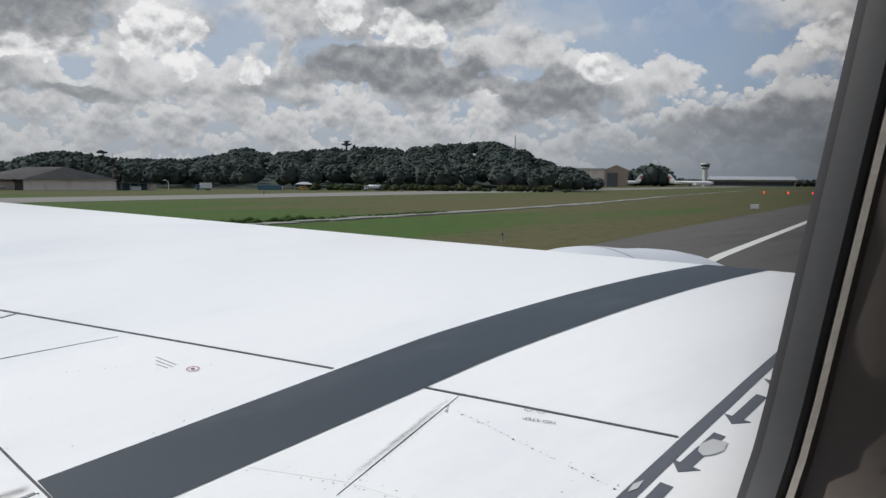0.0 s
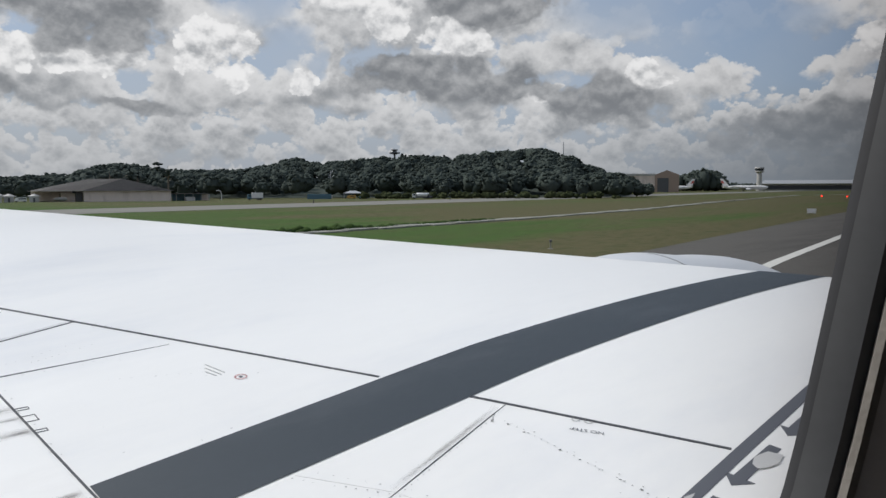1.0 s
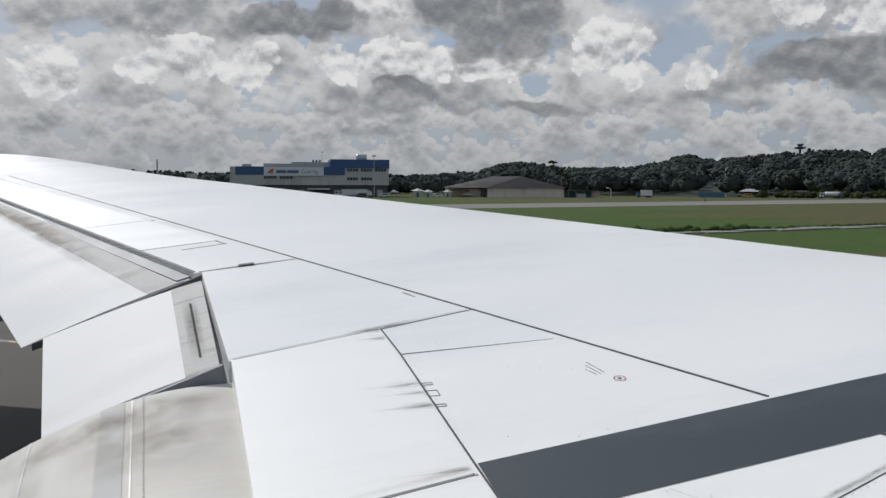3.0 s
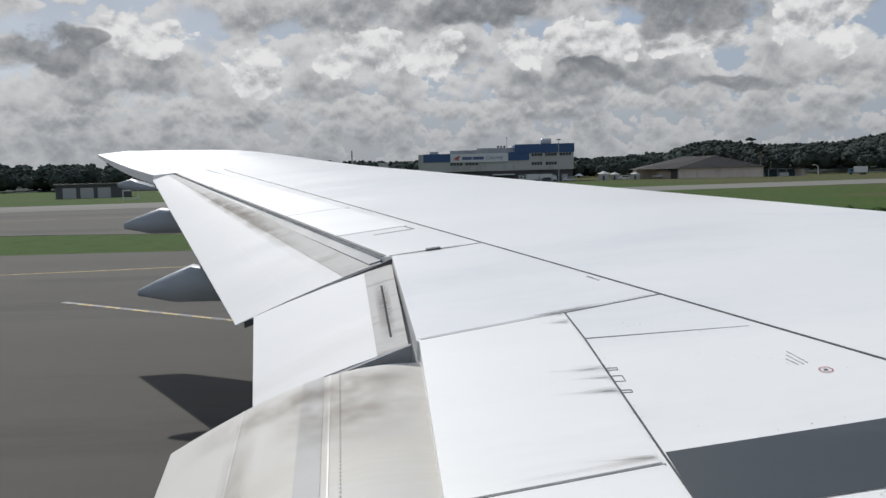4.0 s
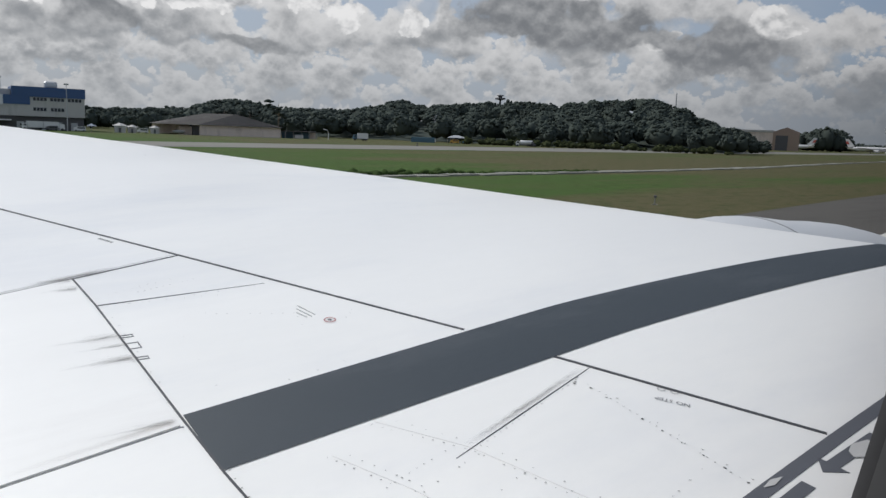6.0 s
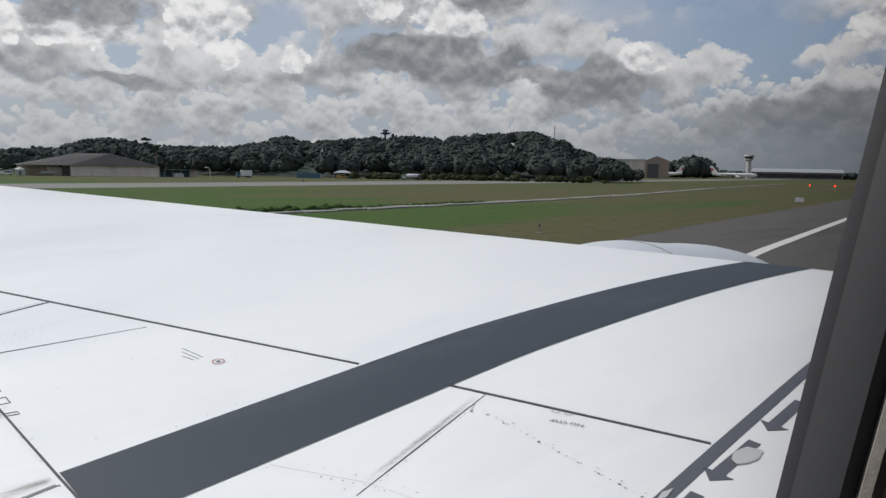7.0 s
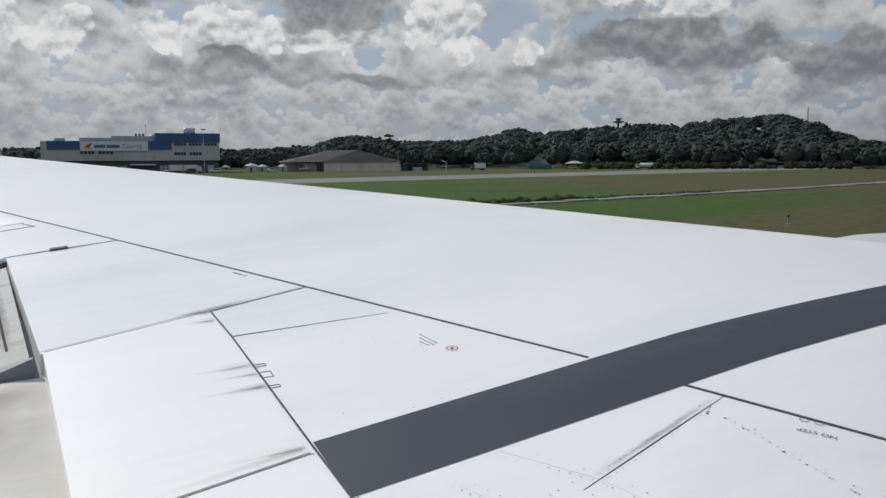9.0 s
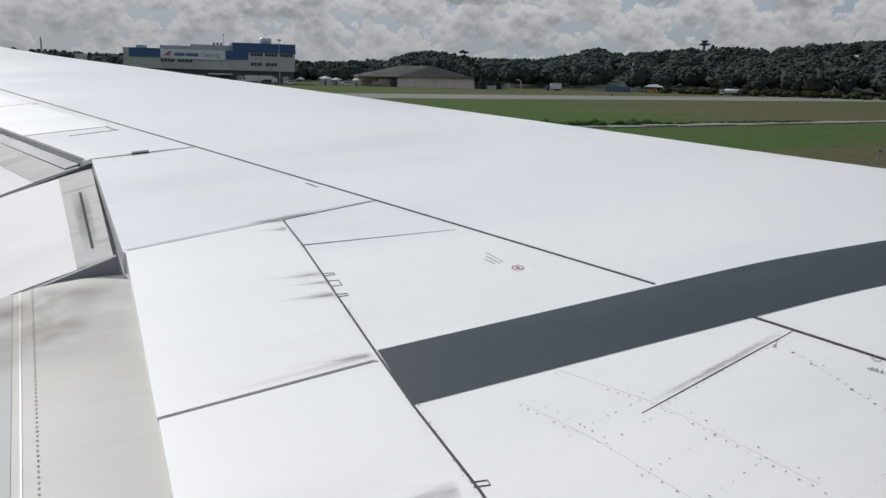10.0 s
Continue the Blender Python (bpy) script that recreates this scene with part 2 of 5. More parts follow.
TRIM = mat("window_trim_beige", (0.30, 0.275, 0.245), 0.5, var=0.08, scale=12.0, bump=0.1, bump_scale=200)
CABIN = mat("cabin_panel_brown", (0.30, 0.255, 0.22), 0.7, var=0.06, scale=8.0, bump=0.02, bump_scale=300)


# Light lost at slanting sight is put into the pane's tint near the rim.
ACRYLIC = bpy.data.materials.new("rim_dimmed_acrylic")
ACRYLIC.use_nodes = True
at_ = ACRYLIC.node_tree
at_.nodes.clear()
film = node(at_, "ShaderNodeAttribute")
film.attribute_name = "rim_dimming"
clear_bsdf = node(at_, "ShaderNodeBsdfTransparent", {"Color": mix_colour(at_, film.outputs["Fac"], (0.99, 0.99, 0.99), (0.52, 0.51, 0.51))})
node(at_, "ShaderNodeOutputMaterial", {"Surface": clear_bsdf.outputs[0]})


# ---- helpers for things and parts ----
def mesh_object(name, bm, material, smooth_faces=False):
    me = bpy.data.meshes.new(name)
    bm.normal_update()
    bm.to_mesh(me)
    bm.free()
    me.materials.append(material)
    if smooth_faces:
        me.polygons.foreach_set("use_smooth", [True] * len(me.polygons))
        me.set_sharp_from_angle(angle=radians(38))
    return new(name, me)


def part(name, bm, material, parent, label="", smooth_faces=False):
    ob = mesh_object(name, bm, material, smooth_faces)
    ob.parent = parent
    if label:
        tagged(ob, label)
    return ob


def thing(name, m, label, category, group="", kind=""):
    e = new(name)
    e.matrix_world = m
    e.empty_display_size = 0.3
    return tagged(e, label, category, group, kind)


def box(bm, x0, x1, y0, y1, z0, z1):
    v = [bm.verts.new(p) for p in ((x0, y0, z0), (x1, y0, z0), (x1, y1, z0), (x0, y1, z0), (x0, y0, z1), (x1, y0, z1), (x1, y1, z1), (x0, y1, z1))]
    for f in ((3, 2, 1, 0), (4, 5, 6, 7), (0, 1, 5, 4), (1, 2, 6, 5), (2, 3, 7, 6), (3, 0, 4, 7)):
        bm.faces.new([v[i] for i in f])
    return bm


def boxed(*dims, bevel=0.0):
    bm = box(bmesh.new(), *dims)
    if bevel:
        bmesh.ops.bevel(bm, geom=bm.edges[:], offset=bevel, segments=2, affect="EDGES", profile=0.6)
    return bm


def prism(points, z0, z1):
    """A flat outline raised between two heights."""
    bm = bmesh.new()
    a = [bm.verts.new((x, y, z0)) for x, y in points]
    b = [bm.verts.new((x, y, z1)) for x, y in points]
    bm.faces.new(b)
    bm.faces.new(a[::-1])
    n = len(points)
    for i in range(n):
        bm.faces.new((a[i], a[(i + 1) % n], b[(i + 1) % n], b[i]))
    bmesh.ops.recalc_face_normals(bm, faces=bm.faces[:])
    return bm


def revolve(profile, segments=24, axis="Z", bm=None, at=(0, 0, 0)):
    """A body of revolution; profile: (along the axis, radius)."""
    bm = bm or bmesh.new()
    rings = []
    for h, r in profile:
        ring = []
        for k in range(segments):
            a = 2 * math.pi * k / segments
            c, s = r * math.cos(a), r * math.sin(a)
            p = (c, s, h) if axis == "Z" else (h, c, s)
            ring.append(bm.verts.new((p[0] + at[0], p[1] + at[1], p[2] + at[2])))
        rings.append(ring)
    for a, b in zip(rings, rings[1:]):
        for k in range(segments):
            bm.faces.new((a[k], a[(k + 1) % segments], b[(k + 1) % segments], b[k]))
    bm.faces.new(rings[0][::-1])
    bm.faces.new(rings[-1])
    bmesh.ops.recalc_face_normals(bm, faces=bm.faces[:])
    return bm


def loft(sections, closed=True):
    """Skins rings of equally many points; ends are capped."""
    bm = bmesh.new()
    rows = [[bm.verts.new(p) for p in s] for s in sections]
    n = len(rows[0])
    for a, b in zip(rows, rows[1:]):
        for k in range(n if closed else n - 1):
            bm.faces.new((a[k], a[(k + 1) % n], b[(k + 1) % n], b[k]))
    if closed:
        bm.faces.new(rows[0][::-1])
        bm.faces.new(rows[-1])
    bmesh.ops.recalc_face_normals(bm, faces=bm.faces[:])
    return bm


# ---- the wing ----
def le(y):
    """x of the leading edge at span y, raked back at the tip."""
    x = 12.594 - 0.66 * y
    return x - 0.17 * max(0.0, y - 22.5) ** 1.85


def top(x, y):
    """Height of the wing's upper skin."""
    s = le(min(y, 22.5)) - 0.66 * max(0.0, y - 22.5) - x
    z = 4.0 + 0.0969 * (x - 1.28) + 0.1423 * (y - 4.2) - 0.0002 * (y - 4.2) ** 2
    w = min(1.0, max(0.0, 1 - s / (6.0 * min(1.1, max(0.3, 1 - (y - 4) / 32)))))
    z -= 0.3187 * w * w
    z += 0.0065 * max(0.0, y - 20.0) ** 2
    s = le(y) - x
    if s < 0.35:
        u = 1 - max(s, 0.0) / 0.35
        z -= 0.3 * (1 - math.sqrt(max(0.0, 1 - u * u)))
    return z


def aft(y):
    """x where the fixed upper skin ends."""
    if y < 6.42:
        return -0.01 + 0.0525 * (6.42 - y)
    if y < 9.42:
        return -0.03 - 0.1 * (y - 6.42)
    if y < 22.1:
        return -0.42 - 0.5015 * (y - 9.44)
    return -7.35 - 0.66 * (y - 22.1)


wing = thing("aircraft_wing", pose(0, 0, 0), "white painted airliner wing with grey walkway and lowered flaps", "aircraft wing")


def chord_section(y):
    a, l = aft(y), le(y)
    n = 30
    ups, lows = [], []
    chord = l - a
    for k in range(n + 1):
        u = math.sin(k / n * math.pi / 2)
        x = a + u * chord
        ups.append((x, y, top(x, y)))
        f = 1 - u
        depth = min(0.115 * chord, 1.1) * math.sqrt(max(0.0, 1 - u)) * (0.28 + 1.9 * min(1.0, 1.25 * u) * 0.6 + 0.1 * f) if u < 1 else 0.0
        lows.append((x, y, top(l, y) * u + ups[-1][2] * (1 - u) - depth - 0.02 if u < 1 else ups[-1][2] - 0.05))
    return ups + lows[::-1]


ys = sorted([0.05, 0.5, 1.0, 1.6, 2.2, 2.8, 3.4, 4.0, 4.6, 5.2, 5.8, 6.41, 6.43, 7.0, 7.6, 8.2, 8.8, 9.41, 9.43] + [10 + 0.6 * k for k in range(21)] + [22.09, 22.11]
            + [22.5 + 0.5 * k for k in range(12)])
part("skin", loft([chord_section(y) for y in ys]), PAINT, wing, "smooth white painted upper skin", True)


def ribbon(points, width, lift, step=0.25, bm=None, thick=0.0015):
    """A thin strip lying along the wing's skin."""
    bm = bm or bmesh.new()
    pts = []
    for (x0, y0), (x1, y1) in zip(points, points[1:]):
        n = max(1, int(math.hypot(x1 - x0, y1 - y0) / step))
        pts += [(x0 + (x1 - x0) * k / n, y0 + (y1 - y0) * k / n) for k in range(n)]
    pts.append(points[-1])
    rows = []
    for i, (x, y) in enumerate(pts):
        ax, ay = pts[min(i + 1, len(pts) - 1)]
        bx, by = pts[max(i - 1, 0)]
        d = Vector((ax - bx, ay - by)).normalized()
        w = width(i / max(1, len(pts) - 1)) if callable(width) else width
        ox, oy = -d.y * w / 2, d.x * w / 2
        rows.append([bm.verts.new((x + ox, y + oy, top(x + ox, y + oy) + lift)), bm.verts.new((x - ox, y - oy, top(x - ox, y - oy) + lift)),
                     bm.verts.new((x - ox, y - oy, top(x - ox, y - oy) - thick)), bm.verts.new((x + ox, y + oy, top(x + ox, y + oy) - thick))])
    for a, b in zip(rows, rows[1:]):
        for k in range(4):
            bm.faces.new((a[k], b[k], b[(k + 1) % 4], a[(k + 1) % 4]))
    bm.faces.new(rows[0])
    bm.faces.new(rows[-1][::-1])
    return bm


def soft_dirt(spot, n=12, m=6, tail=False):
    """A film of dirt that thins out to its edges; spot(u, v) gives its places, tail: thick at the start of u only."""
    bm = bmesh.new()
    layer = bm.verts.layers.float.new("dirt")
    rows = []
    for i in range(n + 1):
        u = i / n
        row = []
        for j in range(m + 1):
            v = j / m
            w = bm.verts.new(spot(u, v))
            along = min(1.0, u * 10) * (1 - u) ** 1.3 if tail else math.sin(math.pi * u)
            w[layer] = max(0.0, along) * math.sin(math.pi * v) ** 1.5
            row.append(w)
        rows.append(row)
    for a, b in zip(rows, rows[1:]):
        for j in range(m):
            bm.faces.new((a[j], a[j + 1], b[j + 1], b[j]))
    bmesh.ops.recalc_face_normals(bm, faces=bm.faces[:])
    return bm


def skin_dirt(p0, p1, w0, w1, lift, tail=False):
    """Dirt on the wing's skin from p0 to p1, w0 wide at its start and w1 at its end."""
    d = Vector((p1[0] - p0[0], p1[1] - p0[1])).normalized()

    def spot(u, v):
        w = (w0 + (w1 - w0) * u) * (v - 0.5)
        x, y = p0[0] + (p1[0] - p0[0]) * u - d.y * w, p0[1] + (p1[1] - p0[1]) * u + d.x * w
        return x, y, top(x, y) + lift
    return soft_dirt(spot, 16, 6, tail)


def flap_dirt(front0, back0, front1, back1, camber, u0, u1, lift, v0=0.0, v1=1.0):
    """Dirt on a flap, between shares u of its depth and v of its length."""
    def spot(a, b):
        u, v = u0 + (u1 - u0) * a, v0 + (v1 - v0) * b
        p = Vector(front0).lerp(Vector(front1), v).lerp(Vector(back0).lerp(Vector(back1), v), u)
        return p.x, p.y, p.z + camber * math.sin(math.pi * min(1, max(0, u))) ** 0.9 * (1 - 0.35 * u) + lift
    return soft_dirt(spot, 14, 14)


def patch(c0, c1, c2, c3, lift, thick, n=12, m=12):
    """A panel between four corners in plan, shaped to the skin and standing a little proud."""
    bm = bmesh.new()

    def at(u, v, h):
        x = (1 - u) * ((1 - v) * c0[0] + v * c3[0]) + u * ((1 - v) * c1[0] + v * c2[0])
        y = (1 - u) * ((1 - v) * c0[1] + v * c3[1]) + u * ((1 - v) * c1[1] + v * c2[1])
        return bm.verts.new((x, y, top(x, y) + h))
    g = [[at(i / n, j / m, lift) for j in range(m + 1)] for i in range(n + 1)]
    for i in range(n):
        for j in range(m):
            bm.faces.new((g[i][j], g[i + 1][j], g[i + 1][j + 1], g[i][j + 1]))
    rim = [g[i][0] for i in range(n + 1)] + [g[n][j] for j in range(1, m + 1)] + [g[i][m] for i in range(n - 1, -1, -1)] + [g[0][j] for j in range(m - 1, 0, -1)]
    low = [bm.verts.new((v.co.x, v.co.y, v.co.z - thick)) for v in rim]
    for i in range(len(rim)):
        k = (i + 1) % len(rim)
        bm.faces.new((rim[i], low[i], low[k], rim[k]))
    bmesh.ops.recalc_face_normals(bm, faces=bm.faces[:])
    return bm


# walkway from the hinge line over the nose
def walkway():
    bm = bmesh.new()
    n, m = 60, 5
    rows = []
    for i in range(n + 1):
        u = i / n
        row = []
        for j in range(m + 1):
            v = j / m
            y = 3.613 + 0.117 * min(1, u * 4.4) + v * (0.605 + 0.028 * min(1, u * 4))
            end = le(y) - 0.02
            x = 1.335 + (end - 1.335) * math.sin(u * math.pi / 2)
            row.append(bm.verts.new((x, y, top(x, y) + 0.004)))
        rows.append(row)
    for a, b in zip(rows, rows[1:]):
        for j in range(m):
            bm.faces.new((a[j], b[j], b[j + 1], a[j + 1]))
    bmesh.ops.recalc_face_normals(bm, faces=bm.faces[:])
    return bm


part("walkway", walkway(), WALKWAY, wing, "dark grey non-slip walkway stripe")

# spoilers and fixed panels aft of the hinge line, each a plate of its own
part("spoiler_panel", patch((-0.012, 6.41), (1.225, 6.635), (1.285, 4.115), (0.112, 3.993), 0.010, 0.03), SPOILER, wing, "white spoiler panel with grimy corners")
part("spoiler_panel", patch((0.118, 3.965), (1.29, 4.085), (1.32, 1.7), (0.235, 1.7), 0.010, 0.03), SPOILER, wing)
part("flaperon_shroud", patch((-0.29, 9.27), (0.80, 9.34), (2.08, 6.865), (-0.03, 6.465), 0.003, 0.02), PAINT, wing)
for y0, y1 in ((10.95, 13.0), (13.03, 16.8), (16.83, 20.3)):
    part("spoiler_panel", patch((aft(y0) + 0.03, y0), (-0.10 - 0.522 * (y0 - 10.8), y0 + 0.12), (-0.10 - 0.522 * (y1 - 10.8), y1 + 0.12), (aft(y1) + 0.03, y1), 0.008, 0.02),
         SPOILER, wing)

# joints between the panels
for pts, w, m in (([(-5.25, 21.5), (0.774, 9.526), (2.122, 6.835), (3.36, 4.346)], 0.022, SEAL), ([(3.63, 3.702), (4.31, 2.195)], 0.024, SEAL), ([(-0.07, 10.8), (-5.0, 20.35)], 0.014, JOINT),
                  ([(1.24, 6.66), (1.275, 6.03), (1.32, 4.22), (1.34, 3.6), (1.39, 2.9), (1.42, 1.7)], 0.012, SEAL), ([(1.24, 6.66), (2.12, 6.833)], 0.009, SEAL), ([(0.0, 6.435), (1.24, 6.658)], 0.012, SEAL),
                  ([(0.115, 3.979), (1.30, 4.10)], 0.011, SEAL), ([(-0.36, 9.44), (0.774, 9.526)], 0.011, JOINT), ([(-1.97, 12.95), (-1.15, 13.12)], 0.014, JOINT),
                  ([(-8.9, 25.0), (-6.46, 22.1)], 0.018, JOINT), ([(-5.0, 20.35), (-7.6, 25.2)], 0.014, JOINT), ([(-0.05, 10.82), (-0.62, 10.72)], 0.008, JOINT)):
    part("panel_joint", ribbon(pts, w, 0.0048), m, wing)
part("panel_joint", ribbon([(1.27, 6.02), (2.5, 5.86)], lambda u: 0.014 * (1 - u) + 0.002, 0.0025), SEAL, wing)
part("panel_joint", ribbon([(2.38, 3.10), (3.72, 3.467)], lambda u: 0.003 + 0.005 * math.sin(math.pi * u), 0.0025), SEAL, wing)
for pts in ([(2.2, 3.62), (2.5, 3.15), (2.78, 2.35)], [(1.85, 3.45), (2.05, 3.0), (2.3, 2.2)], [(-3.3, 16.9), (-2.6, 17.1)]):
    part("panel_joint", ribbon(pts, 0.0022, 0.002), SOOT, wing)

# wing root strip, arrows of the escape path
part("root_strip", ribbon([(2.4, 1.965), (3.5, 2.073), (4.30, 2.140), (5.15, 2.205), (6.35, 2.305), (7.6, 2.39), (9.2, 2.41)], 0.078, 0.004), MARK, wing, "dark grey stripe along the wing root")
for (x0, y0), (x1, y1) in (((6.10, 2.135), (5.54, 2.095)), ((5.32, 2.080), (4.74, 2.045)), ((4.54, 2.035), (3.93, 2.005)), ((3.76, 1.985), (3.20, 1.935)), ((3.00, 1.905), (2.44, 1.855))):
    d = Vector((x1 - x0, y1 - y0)).normalized()
    hx, hy = x1 - d.x * 0.11, y1 - d.y * 0.11
    bm = ribbon([(x0, y0), (hx, hy)], 0.072, 0.004)
    ribbon([(hx, hy), (x1, y1)], lambda u: 0.17 * (1 - u) + 0.002, 0.004, step=0.02, bm=bm)
    part("escape_arrow", bm, MARK, wing, "dark grey painted arrow")
bm = bmesh.new()
outline = [(4.47, 1.955), (4.44, 2.035), (4.32, 2.06), (4.23, 2.03), (4.20, 1.985), (4.26, 1.95), (4.35, 1.93)]
bm.faces.new([bm.verts.new((x, y, top(x, y) + 0.008)) for x, y in outline])
part("torn_tape", bm, TORN, wing, "torn grey tape patch")
bm = bmesh.new()
bm.faces.new([bm.verts.new((x, y, top(x, y) + 0.008)) for x, y in ((3.70, 2.09), (3.62, 2.11), (3.53, 2.09), (3.60, 2.07))])
part("torn_tape", bm, TORN, wing)


def ring_mark(x, y, r0, r1, material, name="ring_marking"):
    bm = bmesh.new()
    n = 24
    a = [bm.verts.new((x + r0 * math.cos(k * 2 * math.pi / n), y + r0 * math.sin(k * 2 * math.pi / n), 0)) for k in range(n)]
    b = [bm.verts.new((x + r1 * math.cos(k * 2 * math.pi / n), y + r1 * math.sin(k * 2 * math.pi / n), 0)) for k in range(n)]
    for k in range(n):
        bm.faces.new((a[k], a[(k + 1) % n], b[(k + 1) % n], b[k]))
    for v in bm.verts:
        v.co.z = top(v.co.x, v.co.y) + 0.004
    bmesh.ops.recalc_face_normals(bm, faces=bm.faces[:])
    return part(name, bm, material, wing)


ring_mark(2.619, 4.964, 0.036, 0.044, RED)
ring_mark(2.619, 4.964, 0.002, 0.014, MARK)
ring_mark(3.90, 3.03, 0.020, 0.026, RIVET)
ring_mark(3.94, 2.96, 0.020, 0.026, RIVET)
for (x0, y0), (x1, y1) in (((2.57, 5.10), (2.53, 5.32)), ((2.535, 5.085), (2.50, 5.26)), ((2.50, 5.09), (2.47, 5.20))):
    part("faded_lettering", ribbon([(x0, y0), (x1, y1)], 0.005, 0.003, 0.05), RIVET, wing, "small unreadable stencilled lines")
part("faded_lettering", ribbon([(1.72, 7.44), (1.64, 7.62)], 0.03, 0.003, 0.05), RIVET, wing)


def lettering(words, at, direction, height, material, parent, name="lettering", on_skin=True):
    cu = bpy.data.curves.new("text", "FONT")
    cu.body, cu.size, cu.align_x, cu.fill_mode = words, height / 0.70, "LEFT", "BOTH"
    ob = bpy.data.objects.new("text", cu)
    me = bpy.data.meshes.new_from_object(ob)
    bpy.data.objects.remove(ob)
    d = Vector(direction).normalized()
    up = Vector((-d.y, d.x))
    for v in me.vertices:
        x, y = at[0] + d.x * v.co.x + up.x * v.co.y, at[1] + d.y * v.co.x + up.y * v.co.y
        v.co = (x, y, top(x, y) + 0.004)
    me.materials.clear()
    me.materials.append(material)
    t = new(name, me)
    t.parent = parent
    return t


lettering("NO STEP", (3.90, 2.81), (-0.5, 0.86), 0.037, INK, wing)


def rivets(rows, r=0.0052):
    bm = bmesh.new()
    for (x0, y0), (x1, y1), gap in rows:
        n = max(1, int(math.hypot(x1 - x0, y1 - y0) / gap))
        for k in range(n + 1):
            if random.random() < 0.12:
                continue
            x, y = x0 + (x1 - x0) * k / n + random.uniform(-.004, .004), y0 + (y1 - y0) * k / n + random.uniform(-.004, .004)
            rr = r * random.uniform(0.55, 1.25)
            c = [bm.verts.new((x + rr * math.cos(a * math.pi / 3), y + rr * math.sin(a * math.pi / 3), top(x, y) + 0.0025)) for a in range(6)]
            bm.faces.new(c)
    return bm


near_rivets = [((2.52, 3.176), (3.5, 3.443), 0.05), ((2.0, 4.3), (2.4, 4.34), 0.2), ((1.3, 5.35), (1.3, 4.4), 0.3), ((1.5, 5.95), (2.1, 5.8), 0.12), ((3.55, 3.41), (3.51, 2.16), 0.05), ((3.58, 3.41), (3.55, 2.16), 0.14), ((2.5, 3.11), (3.66, 3.43), 0.06), ((2.6, 3.20), (3.4, 3.42), 0.11),
               ((2.17, 3.60), (2.47, 3.15), 0.06), ((2.26, 3.64), (2.54, 3.17), 0.08), ((2.5, 3.1), (2.76, 2.3), 0.06), ((2.58, 3.1), (2.84, 2.3), 0.09),
               ((1.82, 3.45), (2.03, 3.0), 0.05), ((1.9, 3.47), (2.1, 3.0), 0.07), ((2.05, 2.98), (2.28, 2.2), 0.07), ((1.95, 3.08), (2.42, 3.2), 0.05),
               ((2.08, 2.96), (2.5, 3.07), 0.05), ((2.1, 2.7), (2.6, 2.82), 0.06), ((2.2, 2.45), (2.7, 2.58), 0.08), ((2.9, 2.25), (3.4, 2.36), 0.06),
               ((0.2, 4.03), (1.25, 4.14), 0.07), ((0.2, 3.93), (1.28, 4.05), 0.10), ((1.38, 4.2), (1.36, 3.0), 0.12), ((1.37, 3.6), (1.37, 2.0), 0.08),
               ((1.4, 6.2), (1.95, 6.32), 0.06), ((1.6, 6.14), (2.1, 6.22), 0.05), ((1.3, 5.97), (2.4, 5.83), 0.09), ((1.33, 5.9), (1.33, 4.5), 0.15),
               ((1.9, 5.5), (2.45, 5.2), 0.07), ((2.75, 4.95), (2.85, 5.05), 0.06), ((2.42, 5.0), (2.5, 5.4), 0.13), ((1.6, 4.45), (1.65, 5.2), 0.35)]
tagged(part("rivet_rows", rivets(near_rivets), RIVET, wing, "rows of small grimy rivets"), kind="stuff")
tagged(part("rivet_rows", rivets([((3.42, 4.29), (3.62, 4.0), 0.06), ((1.7, 4.12), (1.75, 3.95), 0.12), ((3.66, 3.69), (3.86, 3.3), 0.09)], 0.005), SOOT, wing), kind="stuff")

tagged(part("rivet_rows", rivets([((3.535, 3.41), (3.51, 2.16), 0.13), ((3.48, 3.36), (3.55, 3.42), 0.03)], 0.0085), SEAL, wing, "larger dark grimy fasteners"), kind="stuff")

# hinge fittings in notches of the hinge line, with dirt trailing aft of them
for y, w in ((5.40, 0.036), (5.235, 0.092), (5.03, 0.036), (2.93, 0.034)):
    h0 = 1.295 if y > 4 else 1.375
    bm = ribbon([(h0, y - w / 2), (h0 + 0.075, y - w / 2 - 0.014), (h0 + 0.075, y + w / 2 - 0.014), (h0, y + w / 2)], 0.007, 0.003, 0.05)
    part("hinge_fitting", bm, SEAL, wing, "small dark outlined hinge fitting")
for x0, y0, ln, w in ((1.27, 5.40, 0.40, 0.035), (1.27, 5.24, 0.3, 0.02), (1.27, 5.03, 0.42, 0.035), (1.2, 6.4, 0.22, 0.04), (1.28, 2.9, 0.4, 0.04), (1.2, 6.62, 0.25, 0.05), (1.25, 4.16, 0.4, 0.018)):
    part("dirt_streak", skin_dirt((x0 + 0.01, y0), (x0 - ln, y0 + 0.05), w * 1.2, w * 1.6, 0.0125, True), SMUDGE, wing)
    part("dirt_streak", skin_dirt((x0 + 0.03, y0), (x0 - ln * 0.6, y0 + 0.04), w * 3.5, w * 4.5, 0.0145, True), SMUDGE, wing)
part("dirt_streak", skin_dirt((2.5, 3.17), (3.66, 3.48), 0.05, 0.06, 0.004), SMUDGE, wing)
part("dirt_streak", skin_dirt((1.30, 4.17), (0.4, 4.08), 0.09, 0.04, 0.0125, True), BROWN_SMUDGE, wing)
part("dirt_streak", skin_dirt((0.9, 6.64), (1.6, 6.75), 0.14, 0.14, 0.0055), SMUDGE, wing)
